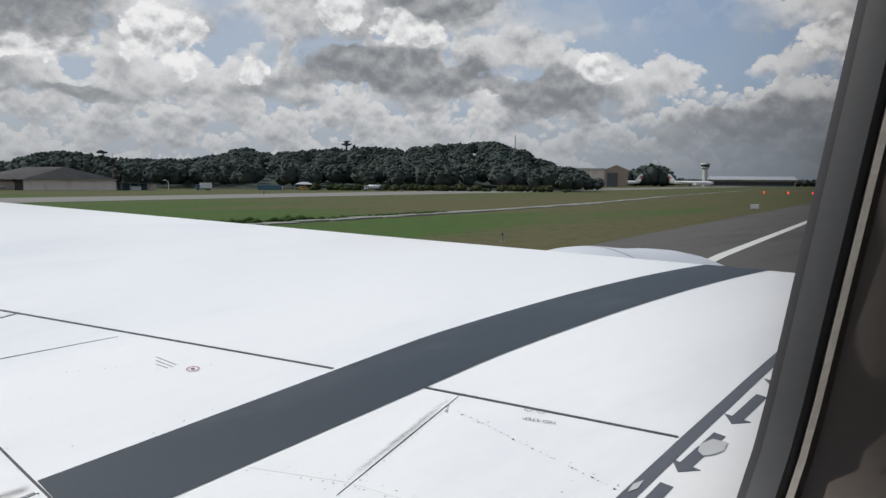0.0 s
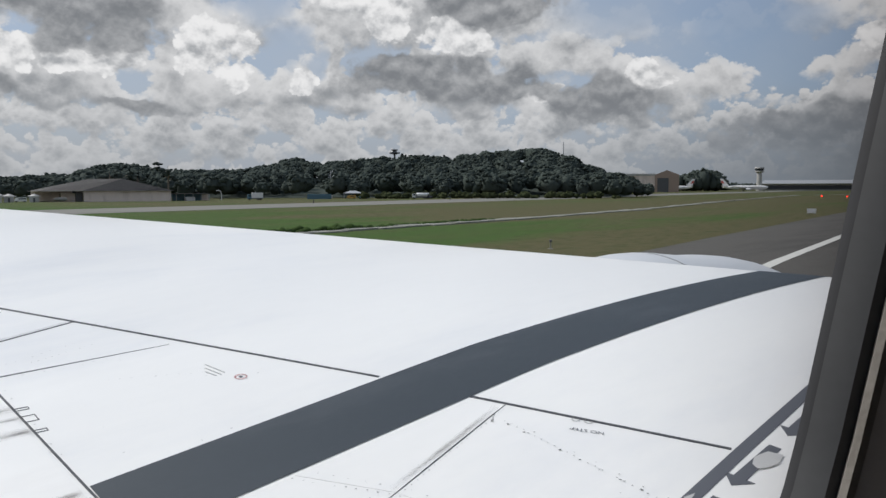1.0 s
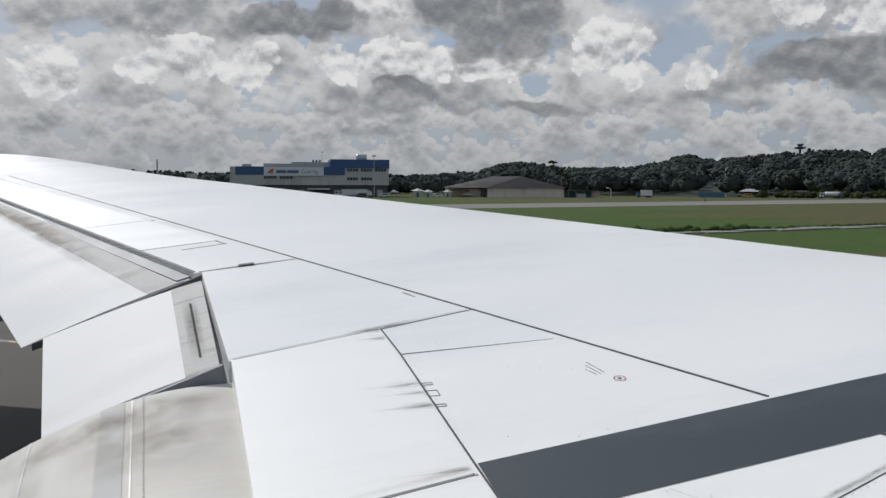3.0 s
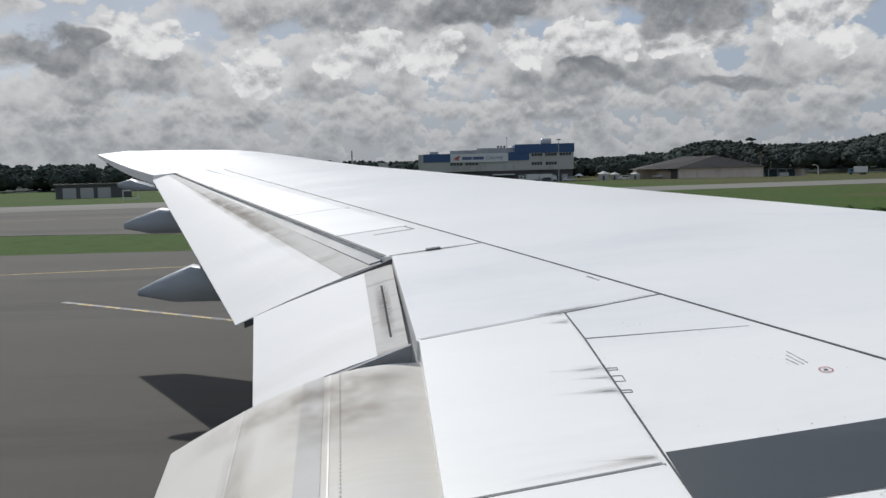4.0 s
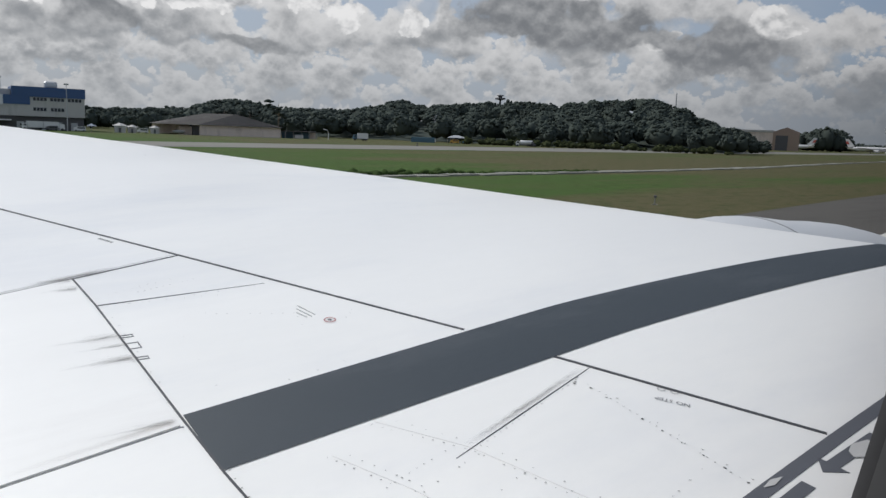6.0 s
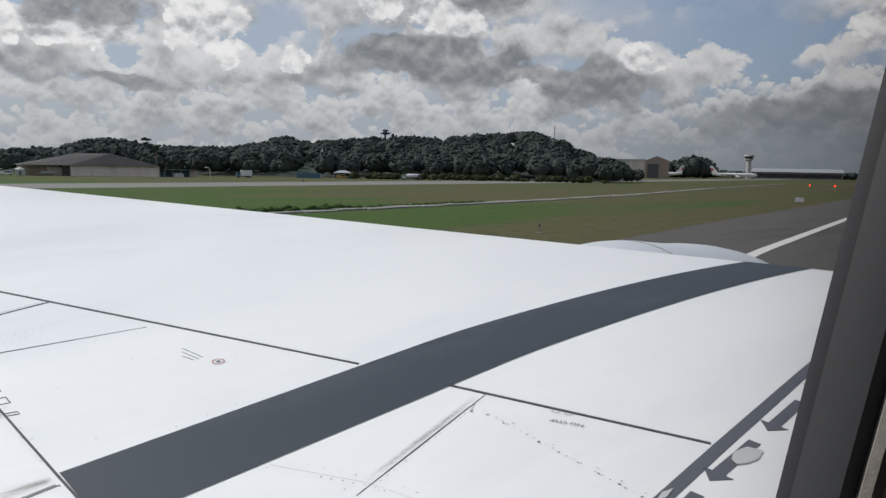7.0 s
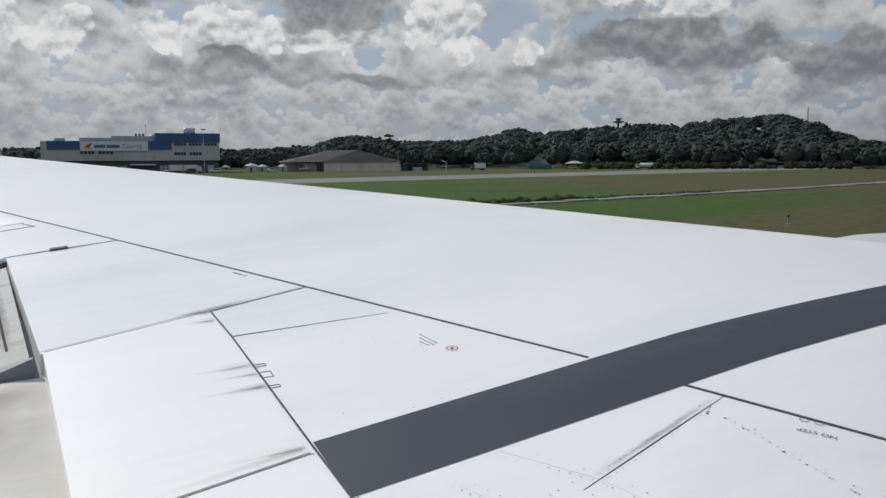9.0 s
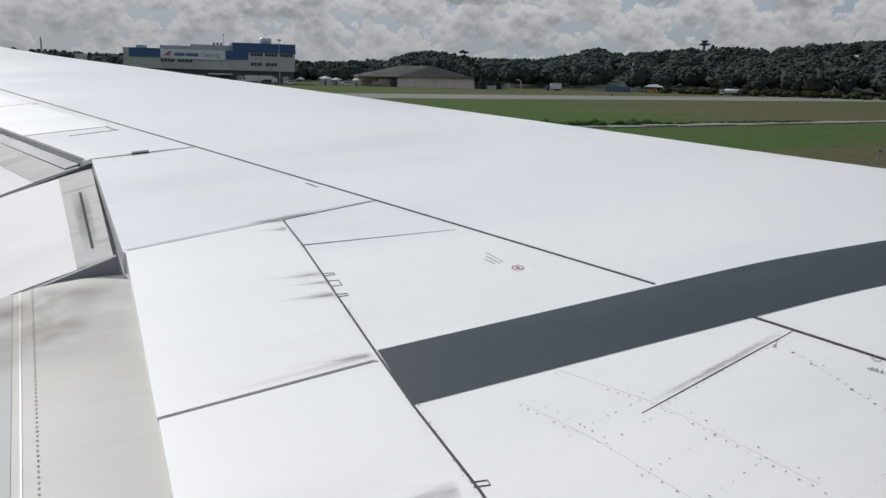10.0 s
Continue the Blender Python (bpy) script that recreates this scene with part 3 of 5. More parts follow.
part("dirt_streak", skin_dirt((-0.3, 9.44), (0.6, 9.5), 0.14, 0.14, 0.0055), SMUDGE, wing)
part("jack_fitting", patch((0.08, 9.45), (0.26, 9.46), (0.26, 9.53), (0.08, 9.52), 0.02, 0.03, 3, 2), SEAL, wing)


# ---- flaps, flaperon and their fairings ----
def flap_body(front0, back0, front1, back1, camber, thick, n=14, m=10):
    """A lowered flap: a cambered plate between an inboard and an outboard section."""
    secs = []
    for j in range(m + 1):
        v = j / m
        f, b = Vector(front0).lerp(Vector(front1), v), Vector(back0).lerp(Vector(back1), v)
        ups, lows = [], []
        for i in range(n + 1):
            u = i / n
            p = f.lerp(b, u)
            hump = camber * math.sin(math.pi * u) ** 0.9 * (1 - 0.35 * u)
            t = thick * (1 - u) + 0.012
            ups.append((p.x, p.y, p.z + hump))
            lows.append((p.x, p.y, p.z + hump * 0.5 - t))
        secs.append(ups + lows[::-1])
    return loft(secs)


def surface_strip(front0, back0, front1, back1, camber, u0, u1, lift, v0=0.0, v1=1.0):
    bm = bmesh.new()
    rows = []
    for j in range(13):
        v = v0 + (v1 - v0) * j / 12
        f, b = Vector(front0).lerp(Vector(front1), v), Vector(back0).lerp(Vector(back1), v)
        row = []
        for i in range(5):
            u = u0 + (u1 - u0) * i / 4
            p = f.lerp(b, u)
            row.append(bm.verts.new((p.x, p.y, p.z + camber * math.sin(math.pi * u) ** 0.9 * (1 - 0.35 * u) + lift)))
        rows.append(row)
    for a, b in zip(rows, rows[1:]):
        for i in range(4):
            bm.faces.new((a[i], a[i + 1], b[i + 1], b[i]))
    bmesh.ops.recalc_face_normals(bm, faces=bm.faces[:])
    return bm


OUT = ((-0.46, 9.46, 4.50), (-2.22, 9.36, 3.81), (-6.80, 22.05, 5.68), (-7.36, 22.0, 5.54))
flap = part("outboard_flap", flap_body(*OUT, 0.03, 0.16), FLAP_LIGHT, wing, "lowered white outboard flap with worn forward edge", True)
part("worn_strip", surface_strip(*OUT, 0.03, 0.03, 0.26, 0.004), BARE, flap, "worn bare metal strip with brown stains")
part("panel_joint", surface_strip(*OUT, 0.03, 0.60, 0.605, 0.004), SOOT, flap)
ERON = ((-0.33, 9.26, 4.50), (-1.97, 9.22, 3.93), (-0.10, 6.46, 4.14), (-1.41, 6.46, 3.67))
eron = part("flaperon", flap_body(*ERON, 0.03, 0.14), FLAP_LIGHT, wing, "lowered white flaperon", True)
part("worn_strip", surface_strip(*ERON, 0.03, 0.0, 0.20, 0.004), BARE, eron, "worn bare metal strip with a black grease streak")
part("grease_streak", surface_strip(*ERON, 0.03, 0.09, 0.105, 0.007, 0.28, 0.88), GREASE, eron)
part("grease_streak", flap_dirt(*ERON, 0.03, 0.05, 0.16, 0.0085, 0.15, 0.95), SMUDGE, eron)
INB = ((0.12, 6.34, 4.02), (-2.05, 6.30, 3.35), (0.48, 1.2, 3.38), (-1.30, 1.2, 2.95))
inflap = part("inboard_flap", flap_body(*INB, 0.24, 0.2), FLAP, wing, "lowered grimy off-white inboard flap", True)
part("panel_joint", surface_strip(*INB, 0.24, 0.395, 0.40, 0.004), SOOT, inflap)
part("worn_strip", surface_strip(*INB, 0.24, 0.42, 0.50, 0.004), FLAP_GREY, inflap, "grey worn strip across the flap")
part("panel_joint", surface_strip(*INB, 0.24, 0.72, 0.726, 0.004), SOOT, inflap)
part("stain", flap_dirt(*INB, 0.24, 0.02, 0.95, 0.007, 0.0, 0.12), BROWN_SMUDGE, inflap, "brown grime along the outboard end")
part("stain", flap_dirt(*INB, 0.24, 0.02, 0.62, 0.009, 0.0, 0.30), BROWN_SMUDGE, inflap)
part("stain", flap_dirt(*INB, 0.24, 0.64, 0.76, 0.010, 0.0, 0.9), BROWN_SMUDGE, inflap)
part("stain", flap_dirt(*OUT, 0.03, 0.16, 0.36, 0.008, 0.0, 0.85), BROWN_SMUDGE, flap, "brown grime behind the worn strip")
part("stain", flap_dirt(*OUT, 0.03, 0.05, 0.30, 0.010, 0.15, 0.7), BROWN_SMUDGE, flap)
bm = bmesh.new()
for k in range(110):
    v = k / 110
    f, b = Vector(INB[0]).lerp(Vector(INB[2]), v), Vector(INB[1]).lerp(Vector(INB[3]), v)
    p = f.lerp(b, 0.36)
    z = p.z + 0.24 * math.sin(math.pi * 0.36) ** 0.9 * (1 - 0.35 * 0.36) + 0.004
    bm.faces.new([bm.verts.new((p.x + 0.008 * math.cos(a), p.y + 0.008 * math.sin(a), z)) for a in (0, 1.26, 2.51, 3.77, 5.03)])
tagged(part("rivet_rows", bm, RIVET, inflap), kind="stuff")
# cove sheets between skin and flaps; the gap's shade is put into their grey
part("flap_cove", patch((-0.32, 9.2), (0.1, 9.2), (0.2, 6.2), (-0.2, 6.2), -0.16, 0.35, 4, 8), COVE, wing, "flap cove, the gap's shade put into its dark grey")
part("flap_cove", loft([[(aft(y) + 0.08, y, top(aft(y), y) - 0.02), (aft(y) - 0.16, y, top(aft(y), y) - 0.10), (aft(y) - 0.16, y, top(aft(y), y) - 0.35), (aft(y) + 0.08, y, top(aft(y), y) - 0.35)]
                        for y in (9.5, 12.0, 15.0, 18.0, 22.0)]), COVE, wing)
part("flap_seal", ribbon([(aft(y) + 0.012, y) for y in (9.46, 12.0, 15.0, 18.0, 22.05)], 0.05, 0.004), SEAL, wing)
part("flap_seal", loft([[(-0.30 + 0.0, 9.43, 4.56), (-0.30, 9.38, 4.56), (-0.30, 9.38, 4.45), (-0.30, 9.43, 4.45)], [(-2.1, 9.33, 3.86), (-2.1, 9.29, 3.86), (-2.1, 9.29, 3.78), (-2.1, 9.33, 3.78)]]), SEAL, wing)
# dark gap at the flaperon's inboard end, its shade put into the strip's colour
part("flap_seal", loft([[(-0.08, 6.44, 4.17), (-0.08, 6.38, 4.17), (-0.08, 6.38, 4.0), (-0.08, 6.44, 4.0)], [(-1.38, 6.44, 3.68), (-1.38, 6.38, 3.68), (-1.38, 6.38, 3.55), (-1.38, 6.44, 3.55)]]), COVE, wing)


def canoe(tip, top_at, low, y, nose):
    """A flap track fairing: a pointed keel-shaped pod under the flap."""
    secs = []
    n = 12
    for k in range(n + 1):
        u = k / n
        x = tip[0] + (nose - tip[0]) * u
        up = tip[1] + (top_at[1] - tip[1]) * min(1.0, (x - tip[0]) / (top_at[0] - tip[0])) ** 0.9 - 0.35 * max(0.0, x - top_at[0])
        dn = low + 0.12 * (1 - min(1.0, u * 6))
        w = 0.06 + 0.22 * min(1.0, u * 3.2) ** 0.8
        sec = []
        for j in range(12):
            a = 2 * math.pi * j / 12
            cy, cz = math.cos(a), math.sin(a)
            sec.append((x, y + w * math.copysign(abs(cy) ** 0.7, cy), (up + dn) / 2 + (up - dn) / 2 * math.copysign(abs(cz) ** 0.7, cz)))
        secs.append(sec)
    return loft(secs)


part("flap_track_fairing", canoe((-4.55, 3.80), (-3.60, 4.22), 3.58, 12.7, -1.0), FAIRING, wing, "grey pointed flap track fairing", True)
part("flap_track_fairing", canoe((-6.55, 4.62), (-5.62, 4.97), 4.36, 17.6, -3.2), FAIRING, wing, "", True)
part("flap_track_fairing", canoe((-8.2, 5.48), (-7.8, 5.60), 5.25, 21.7, -5.8), FAIRING, wing, "", True)

# ---- engine ----
engine = thing("engine_nacelle", pose(0, 0, 0), "white painted turbofan engine nacelle below the wing's leading edge", "aircraft engine")
prof = [(7.2, 1.2), (8.2, 1.62), (9.0, 1.84), (9.5, 1.91), (9.95, 1.935), (10.4, 1.925), (10.9, 1.87), (11.4, 1.82), (12.0, 1.795), (12.7, 1.73), (13.4, 1.62), (14.0, 1.48), (14.35, 1.36), (14.5, 1.25),
        (14.42, 1.17), (13.6, 1.1)]
part("cowl", revolve(prof, 64, "X", at=(0, 6.6, 2.64)), COWL_PAINT, engine, "smooth white painted engine cowl", True)
part("cowl_joint", revolve([(10.28, 1.931), (10.28, 1.934), (10.30, 1.934), (10.30, 1.931)], 64, "X", at=(0, 6.6, 2.64)), RIVET, engine, "thin cowl joint line")
part("pylon", loft([[(x, 6.6 - w, z0), (x, 6.6 + w, z0), (x, 6.6 + w * 0.7, z1), (x, 6.6 - w * 0.7, z1)] for x, w, z0, z1 in
                    ((11.5, 0.05, 4.2, 4.42), (10.5, 0.16, 4.2, 4.50), (9.4, 0.24, 3.9, 4.52), (8.2, 0.28, 3.6, 4.40), (5.0, 0.28, 3.5, 4.0))]), COWL_PAINT, engine, "", True)
part("exhaust_cone", revolve([(4.6, 0.1), (5.6, 0.45), (7.3, 0.8)], 32, "X", at=(0, 6.6, 2.64)), BARE, engine, "", True)

# ---- cabin side wall with its windows, fuselage ----
def wall_y(z):
    return 0.168 - 0.17 * (z - 5.65)


def window_outline(x0, x1, z0, z1, off=0.0, r=0.11, n=8):
    x0, x1, z0, z1, r = x0 - off, x1 + off, z0 - off, z1 + off, r + off
    pts = []
    for cx, cz, a0 in ((x1 - r, z1 - r, 0), (x0 + r, z1 - r, 90), (x0 + r, z0 + r, 180), (x1 - r, z0 + r, 270)):
        for k in range(n + 1):
            a = radians(a0 + 90 * k / n)
            pts.append((cx + r * math.cos(a), cz + r * math.sin(a)))
    return pts


WINDOWS = ((-0.20, 0.257, 5.36, 5.84),)
cabin = thing("cabin_wall", pose(0, 0, 0), "dark cabin side wall with oval windows beside the seat", "cabin wall", kind="structure")


def wall_sheet(depth, off):
    bm = bmesh.new()
    loops = [[(-1.5, 5.0), (1.5, 5.0), (1.5, 6.3), (-1.5, 6.3)]] + [window_outline(*w, off) for w in WINDOWS]
    edges = []
    for lp in loops:
        vs = [bm.verts.new((x, wall_y(z) + depth, z)) for x, z in lp]
        edges += [bm.edges.new((vs[i], vs[(i + 1) % len(vs)])) for i in range(len(vs))]
    bmesh.ops.triangle_fill(bm, use_beauty=True, use_dissolve=False, edges=edges)
    bmesh.ops.recalc_face_normals(bm, faces=bm.faces[:])
    return bm


part("outer_skin", wall_sheet(-0.004, 0.006), PAINT, cabin, "white outer skin round the windows")
part("inner_panel", wall_sheet(-0.075, 0.030), CABIN, cabin, "dark brown inner wall panel")
for w in WINDOWS:
    frame_ob = None
    for name, material, prof2, label in (("window_seal", BLACK_RUBBER, ((0.008, -0.004), (0.002, 0.0), (0.0, -0.004), (0.0, -0.015), (0.004, -0.0175)), "black rubber window seal"),
                                         ("trim_ring", TRIM, ((0.004, -0.0175), (0.0006, -0.0190), (0.0006, -0.0215), (0.004, -0.0230)), "thin beige trim ring"),
                                         ("window_reveal", CABIN, ((0.004, -0.0230), (0.012, -0.045), (0.030, -0.075)), "dark brown window reveal")):
        bm = bmesh.new()
        loops = [[bm.verts.new((x, wall_y(z) + d, z)) for x, z in window_outline(*w, o)] for o, d in prof2]
        for a, b in zip(loops, loops[1:]):
            for k in range(len(a)):
                bm.faces.new((a[k], b[k], b[(k + 1) % len(a)], a[(k + 1) % len(a)]))
        part(name, bm, material, cabin, label, True)
    # pane in loops, the tint dimming the light more towards the rim
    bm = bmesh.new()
    layer = bm.verts.layers.float.new("rim_dimming")
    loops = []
    for inset, rim_dimming in ((-0.001, 1.0), (0.02, 0.80), (0.045, 0.58), (0.075, 0.40), (0.105, 0.24), (0.14, 0.10), (0.18, 0.0)):
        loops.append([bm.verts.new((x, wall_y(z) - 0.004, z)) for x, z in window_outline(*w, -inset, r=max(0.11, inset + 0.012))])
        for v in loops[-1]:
            v[layer] = rim_dimming
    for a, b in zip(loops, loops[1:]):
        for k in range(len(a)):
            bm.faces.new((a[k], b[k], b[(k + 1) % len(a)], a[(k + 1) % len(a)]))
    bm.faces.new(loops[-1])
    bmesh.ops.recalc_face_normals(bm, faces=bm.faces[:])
    part("window_pane", bm, ACRYLIC, cabin, "clear acrylic window pane, dimmed light put into its rim tint").visible_shadow = False
# unseen floor, ceiling and closing walls, added to keep daylight off the cabin side
for dims in ((-1.5, 1.5, -2.3, 0.2, 4.55, 4.6), (-1.5, 1.5, -2.3, 0.0, 6.85, 6.9), (-1.5, 1.5, -2.35, -2.3, 4.6, 6.85), (-1.55, -1.5, -2.3, 0.16, 4.6, 6.85), (1.5, 1.55, -2.3, 0.16, 4.6, 6.85),
             (-1.5, 1.5, 0.16, 0.20, 4.6, 5.02), (-1.5, 1.5, -0.12, 0.0, 6.28, 6.85)):
    part("inner_panel", boxed(*dims), CABIN, cabin)

fuselage = thing("fuselage", pose(0, 0, 0), "white painted airliner fuselage side", "fuselage", kind="structure")
for x0, x1, a0, a1 in ((1.55, 24, -70, 90), (-26, -1.55, -70, 90), (-1.55, 1.55, -70, 0.5), (-1.55, 1.55, 24, 90)):
    bm = bmesh.new()
    n = 24
    rows = [[bm.verts.new((x, -2.98 + 3.1 * math.cos(radians(a0 + (a1 - a0) * k / n)), 5.0 + 3.1 * math.sin(radians(a0 + (a1 - a0) * k / n)))) for x in (x0, x1)] for k in range(n + 1)]
    for a, b in zip(rows, rows[1:]):
        bm.faces.new((a[0], a[1], b[1], b[0]))
    part("skin_panel", bm, PAINT, fuselage, "", True)

# ---- ground ----
def ground_material(name, along, bands):
    """Mown grass, green and dry in drifts that run along the runway."""
    m = bpy.data.materials.new(name)
    m.use_nodes = True
    t = m.node_tree
    b = t.nodes["Principled BSDF"]
    b.inputs["Roughness"].default_value = 0.95
    b.inputs["Specular IOR Level"].default_value = 0.1
    pos = node(t, "ShaderNodeNewGeometry").outputs["Position"]
    ca, sa = math.cos(radians(along)), math.sin(radians(along))
    u = node(t, "ShaderNodeVectorMath", {0: pos, 1: (ca, sa, 0)}, operation="DOT_PRODUCT").outputs["Value"]
    v = node(t, "ShaderNodeVectorMath", {0: pos, 1: (-sa, ca, 0)}, operation="DOT_PRODUCT").outputs["Value"]
    drift = node(t, "ShaderNodeCombineXYZ", {0: math_node(t, "MULTIPLY", u, 0.016), 1: math_node(t, "MULTIPLY", v, 0.075), 2: 0.0}).outputs[0]
    n1 = node(t, "ShaderNodeTexNoise", {"Vector": drift, "Scale": 1.0, "Detail": 7.0, "Roughness": 0.65}).outputs[0]
    n2 = node(t, "ShaderNodeTexNoise", {"Vector": pos, "Scale": 0.55, "Detail": 9.0, "Roughness": 0.7}).outputs[0]
    n3 = node(t, "ShaderNodeTexNoise", {"Vector": pos, "Scale": 6.0, "Detail": 4.0}).outputs[0]
    dry = math_node(t, "ADD", math_node(t, "MULTIPLY", math_node(t, "SUBTRACT", n1, 0.5), 1.9), math_node(t, "MULTIPLY", math_node(t, "SUBTRACT", n2, 0.5), 0.7))
    dry = math_node(t, "ADD", dry, math_node(t, "MULTIPLY", smooth(t, v, 52.0, 34.0), 0.62))
    dry = math_node(t, "ADD", dry, math_node(t, "MULTIPLY", smooth(t, u, 60.0, 170.0), 0.34))
    dry = math_node(t, "ADD", dry, math_node(t, "MULTIPLY", math_node(t, "MULTIPLY", smooth(t, v, 66.0, 80.0), smooth(t, v, 140.0, 110.0)), math_node(t, "MULTIPLY", smooth(t, u, 70.0, 110.0), 0.3)))
    col = mix_colour(t, smooth(t, dry, -0.05, 0.45), (0.054, 0.098, 0.022), (0.098, 0.088, 0.044))
    col = mix_colour(t, smooth(t, n2, 0.46, 0.70), col, (0.036, 0.058, 0.016))
    g = math_node(t, "ADD", 0.45, math_node(t, "MULTIPLY", n3, 1.1))
    col = mix_colour(t, 1.0, col, node(t, "ShaderNodeCombineXYZ", {0: g, 1: g, 2: g}).outputs[0], "MULTIPLY")
    t.links.new(col, b.inputs["Base Color"])
    bn = node(t, "ShaderNodeBump", {"Strength": 0.6, "Distance": 0.15, "Height": n3})
    t.links.new(bn.outputs[0], b.inputs["Normal"])
    return m


GRASS = ground_material("mown_grass", 8.0, ())
ASPHALT = mat("asphalt", (0.100, 0.094, 0.084), 0.9, var=0.14, scale=0.08, stretch=(0.35, 2.2, 1), bump=0.4, bump_scale=60, second=(0.080, 0.075, 0.068), spec=0.2)
ASPHALT_WORN = mat("worn_asphalt", (0.19, 0.185, 0.165), 0.9, var=0.10, scale=0.05, stretch=(0.3, 1.5, 1), second=(0.16, 0.155, 0.14), spec=0.2)
ROAD_WHITE = mat("road_white_paint", (0.62, 0.61, 0.56), 0.8, var=0.15, scale=0.9)
ROAD_YELLOW = mat("road_yellow_paint", (0.50, 0.36, 0.10), 0.8, var=0.2, scale=0.9)
CONCRETE = mat("weathered_concrete", (0.22, 0.22, 0.19), 0.9, var=0.3, scale=0.35, second=(0.18, 0.18, 0.14))
TUFT = mat("ditch_grass", (0.035, 0.06, 0.016), 0.95, var=0.4, scale=1.5, spec=0.1)

bm = bmesh.new()
rings = [0, 30, 80, 200, 500, 1200, 2600, 4600]
vs = [[bm.verts.new((r * math.sin(a * math.pi / 24), r * math.cos(a * math.pi / 24), 0)) for a in range(48)] for r in rings[1:]]
c0 = bm.verts.new((0, 0, 0))
for k in range(48):
    bm.faces.new((c0, vs[0][(k + 1) % 48], vs[0][k]))
for a, b in zip(vs, vs[1:]):
    for k in range(48):
        bm.faces.new((a[k], a[(k + 1) % 48], b[(k + 1) % 48], b[k]))
bmesh.ops.recalc_face_normals(bm, faces=bm.faces[:])
if bm.faces[0].normal.z < 0:
    bmesh.ops.reverse_faces(bm, faces=bm.faces[:])
tagged(mesh_object("ground", bm, GRASS), "mown airfield grass, green with dry brown drifts", "ground", kind="structure")


def sheet(name, points, z, material, label, category="road"):
    return tagged(mesh_object(name, prism(points, z - 0.35 if z > 0.3 else 0.001, z), material), label, category, kind="structure")


sheet("taxiway_1", [(-600, -200), (700, -200), (700, 106), (278.4, 85.5), (78.5, 41.9), (30.1, 30.5), (10.2, 32.9), (-3.7, 45.0), (-13.7, 59.6), (-23.8, 60.1), (-600, 50)], 0.03, ASPHALT, "dark grey asphalt taxiway beside the grass", "taxiway")
sheet("taxiway_2", [(-600, 60), (-40, 82), (-24, 79), (-10, 84), (8, 120), (20, 172), (-40, 160), (-70, 158), (-600, 140)], 0.03, ASPHALT, "grey asphalt link taxiway", "taxiway")
sheet("taxiway_3", [(-300, 92), (1.0, 164.0), (83.6, 184.6), (308.9, 240.0), (1320, 520), (1320, 560), (422.4, 321.5), (108.6, 230.2), (1.2, 202.0), (-300, 124)], 0.05, ASPHALT_WORN, "pale worn concrete taxiway", "taxiway")


def line_strip(points, w):
    bm = bmesh.new()
    rows = []
    for i, (x, y) in enumerate(points):
        a, b = points[min(i + 1, len(points) - 1)], points[max(i - 1, 0)]
        d = Vector((a[0] - b[0], a[1] - b[1])).normalized()
        rows.append([bm.verts.new((x - d.y * w / 2, y + d.x * w / 2, 0)), bm.verts.new((x + d.y * w / 2, y - d.x * w / 2, 0))])
    for a, b in zip(rows, rows[1:]):
        bm.faces.new((a[0], a[1], b[1], b[0]))
    bmesh.ops.recalc_face_normals(bm, faces=bm.faces[:])
    if bm.faces[0].normal.z < 0:
        bmesh.ops.reverse_faces(bm, faces=bm.faces[:])
    return bm


def marking(name, points, w, z, material, label):
    ob = mesh_object(name, line_strip(points, w), material)
    ob.location.z = z
    return tagged(ob, label, "road marking", kind="structure")


marking("edge_marking", [(-3.9, 13.6), (19.9, 15.9), (35.0, 19.3), (58.1, 25.2), (115.1, 38.1), (294.0, 77.9)], 0.9, 0.036, ROAD_WHITE, "white painted taxiway edge line")
for k in range(7):
    u0, u1 = k / 7, (k + 0.55) / 7
    f = lambda u: (-15.5 + 11.0 * u, 35.3 - 7.0 * u)
    marking("dashed_marking", [f(u0), f(u1)], 0.16, 0.036, ROAD_YELLOW, "yellow painted dash with black border")
marking("holding_marking", [(-16.5, 36.0), (-4.0, 28.0)], 0.30, 0.034, SEAL, "black painted band under yellow dashes")
marking("guide_marking", [(-40, 45), (-18, 48.5), (-14.6, 49.2), (-9, 51)], 0.2, 0.036, ROAD_YELLOW, "faded pale guide line")
marking("guide_marking", [(-90, 110), (-34, 118), (10, 128)], 0.3, 0.036, ROAD_YELLOW, "faded pale guide line")

# drainage channel of concrete slabs, overgrown at one end
DITCH = [(20.8, 76.3), (47.1, 80.0), (72.4, 85.1), (98.0, 90.0), (166.4, 107.3), (257.0, 137.2), (347.2, 165.4), (543.0, 222.9), (772, 215)]
channel = thing("drain_channel", pose(0, 0, 0), "weathered concrete drainage channel through the grass", "drain channel", kind="structure")


def along_ditch(s):
    for (x0, y0), (x1, y1) in zip(DITCH, DITCH[1:]):
        l = math.hypot(x1 - x0, y1 - y0)
        if s <= l:
            return x0 + (x1 - x0) * s / l, y0 + (y1 - y0) * s / l, math.atan2(y1 - y0, x1 - x0)
        s -= l
    return DITCH[-1][0], DITCH[-1][1], 0.2


slab_bm = box(bmesh.new(), -2.9, 2.9, -1.7, 1.7, -0.1, 0.18)
slab_me = bpy.data.meshes.new("slab")
slab_bm.to_mesh(slab_me)
slab_bm.free()
slab_me.materials.append(CONCRETE)
rng = random.Random(4)
s = 30.0
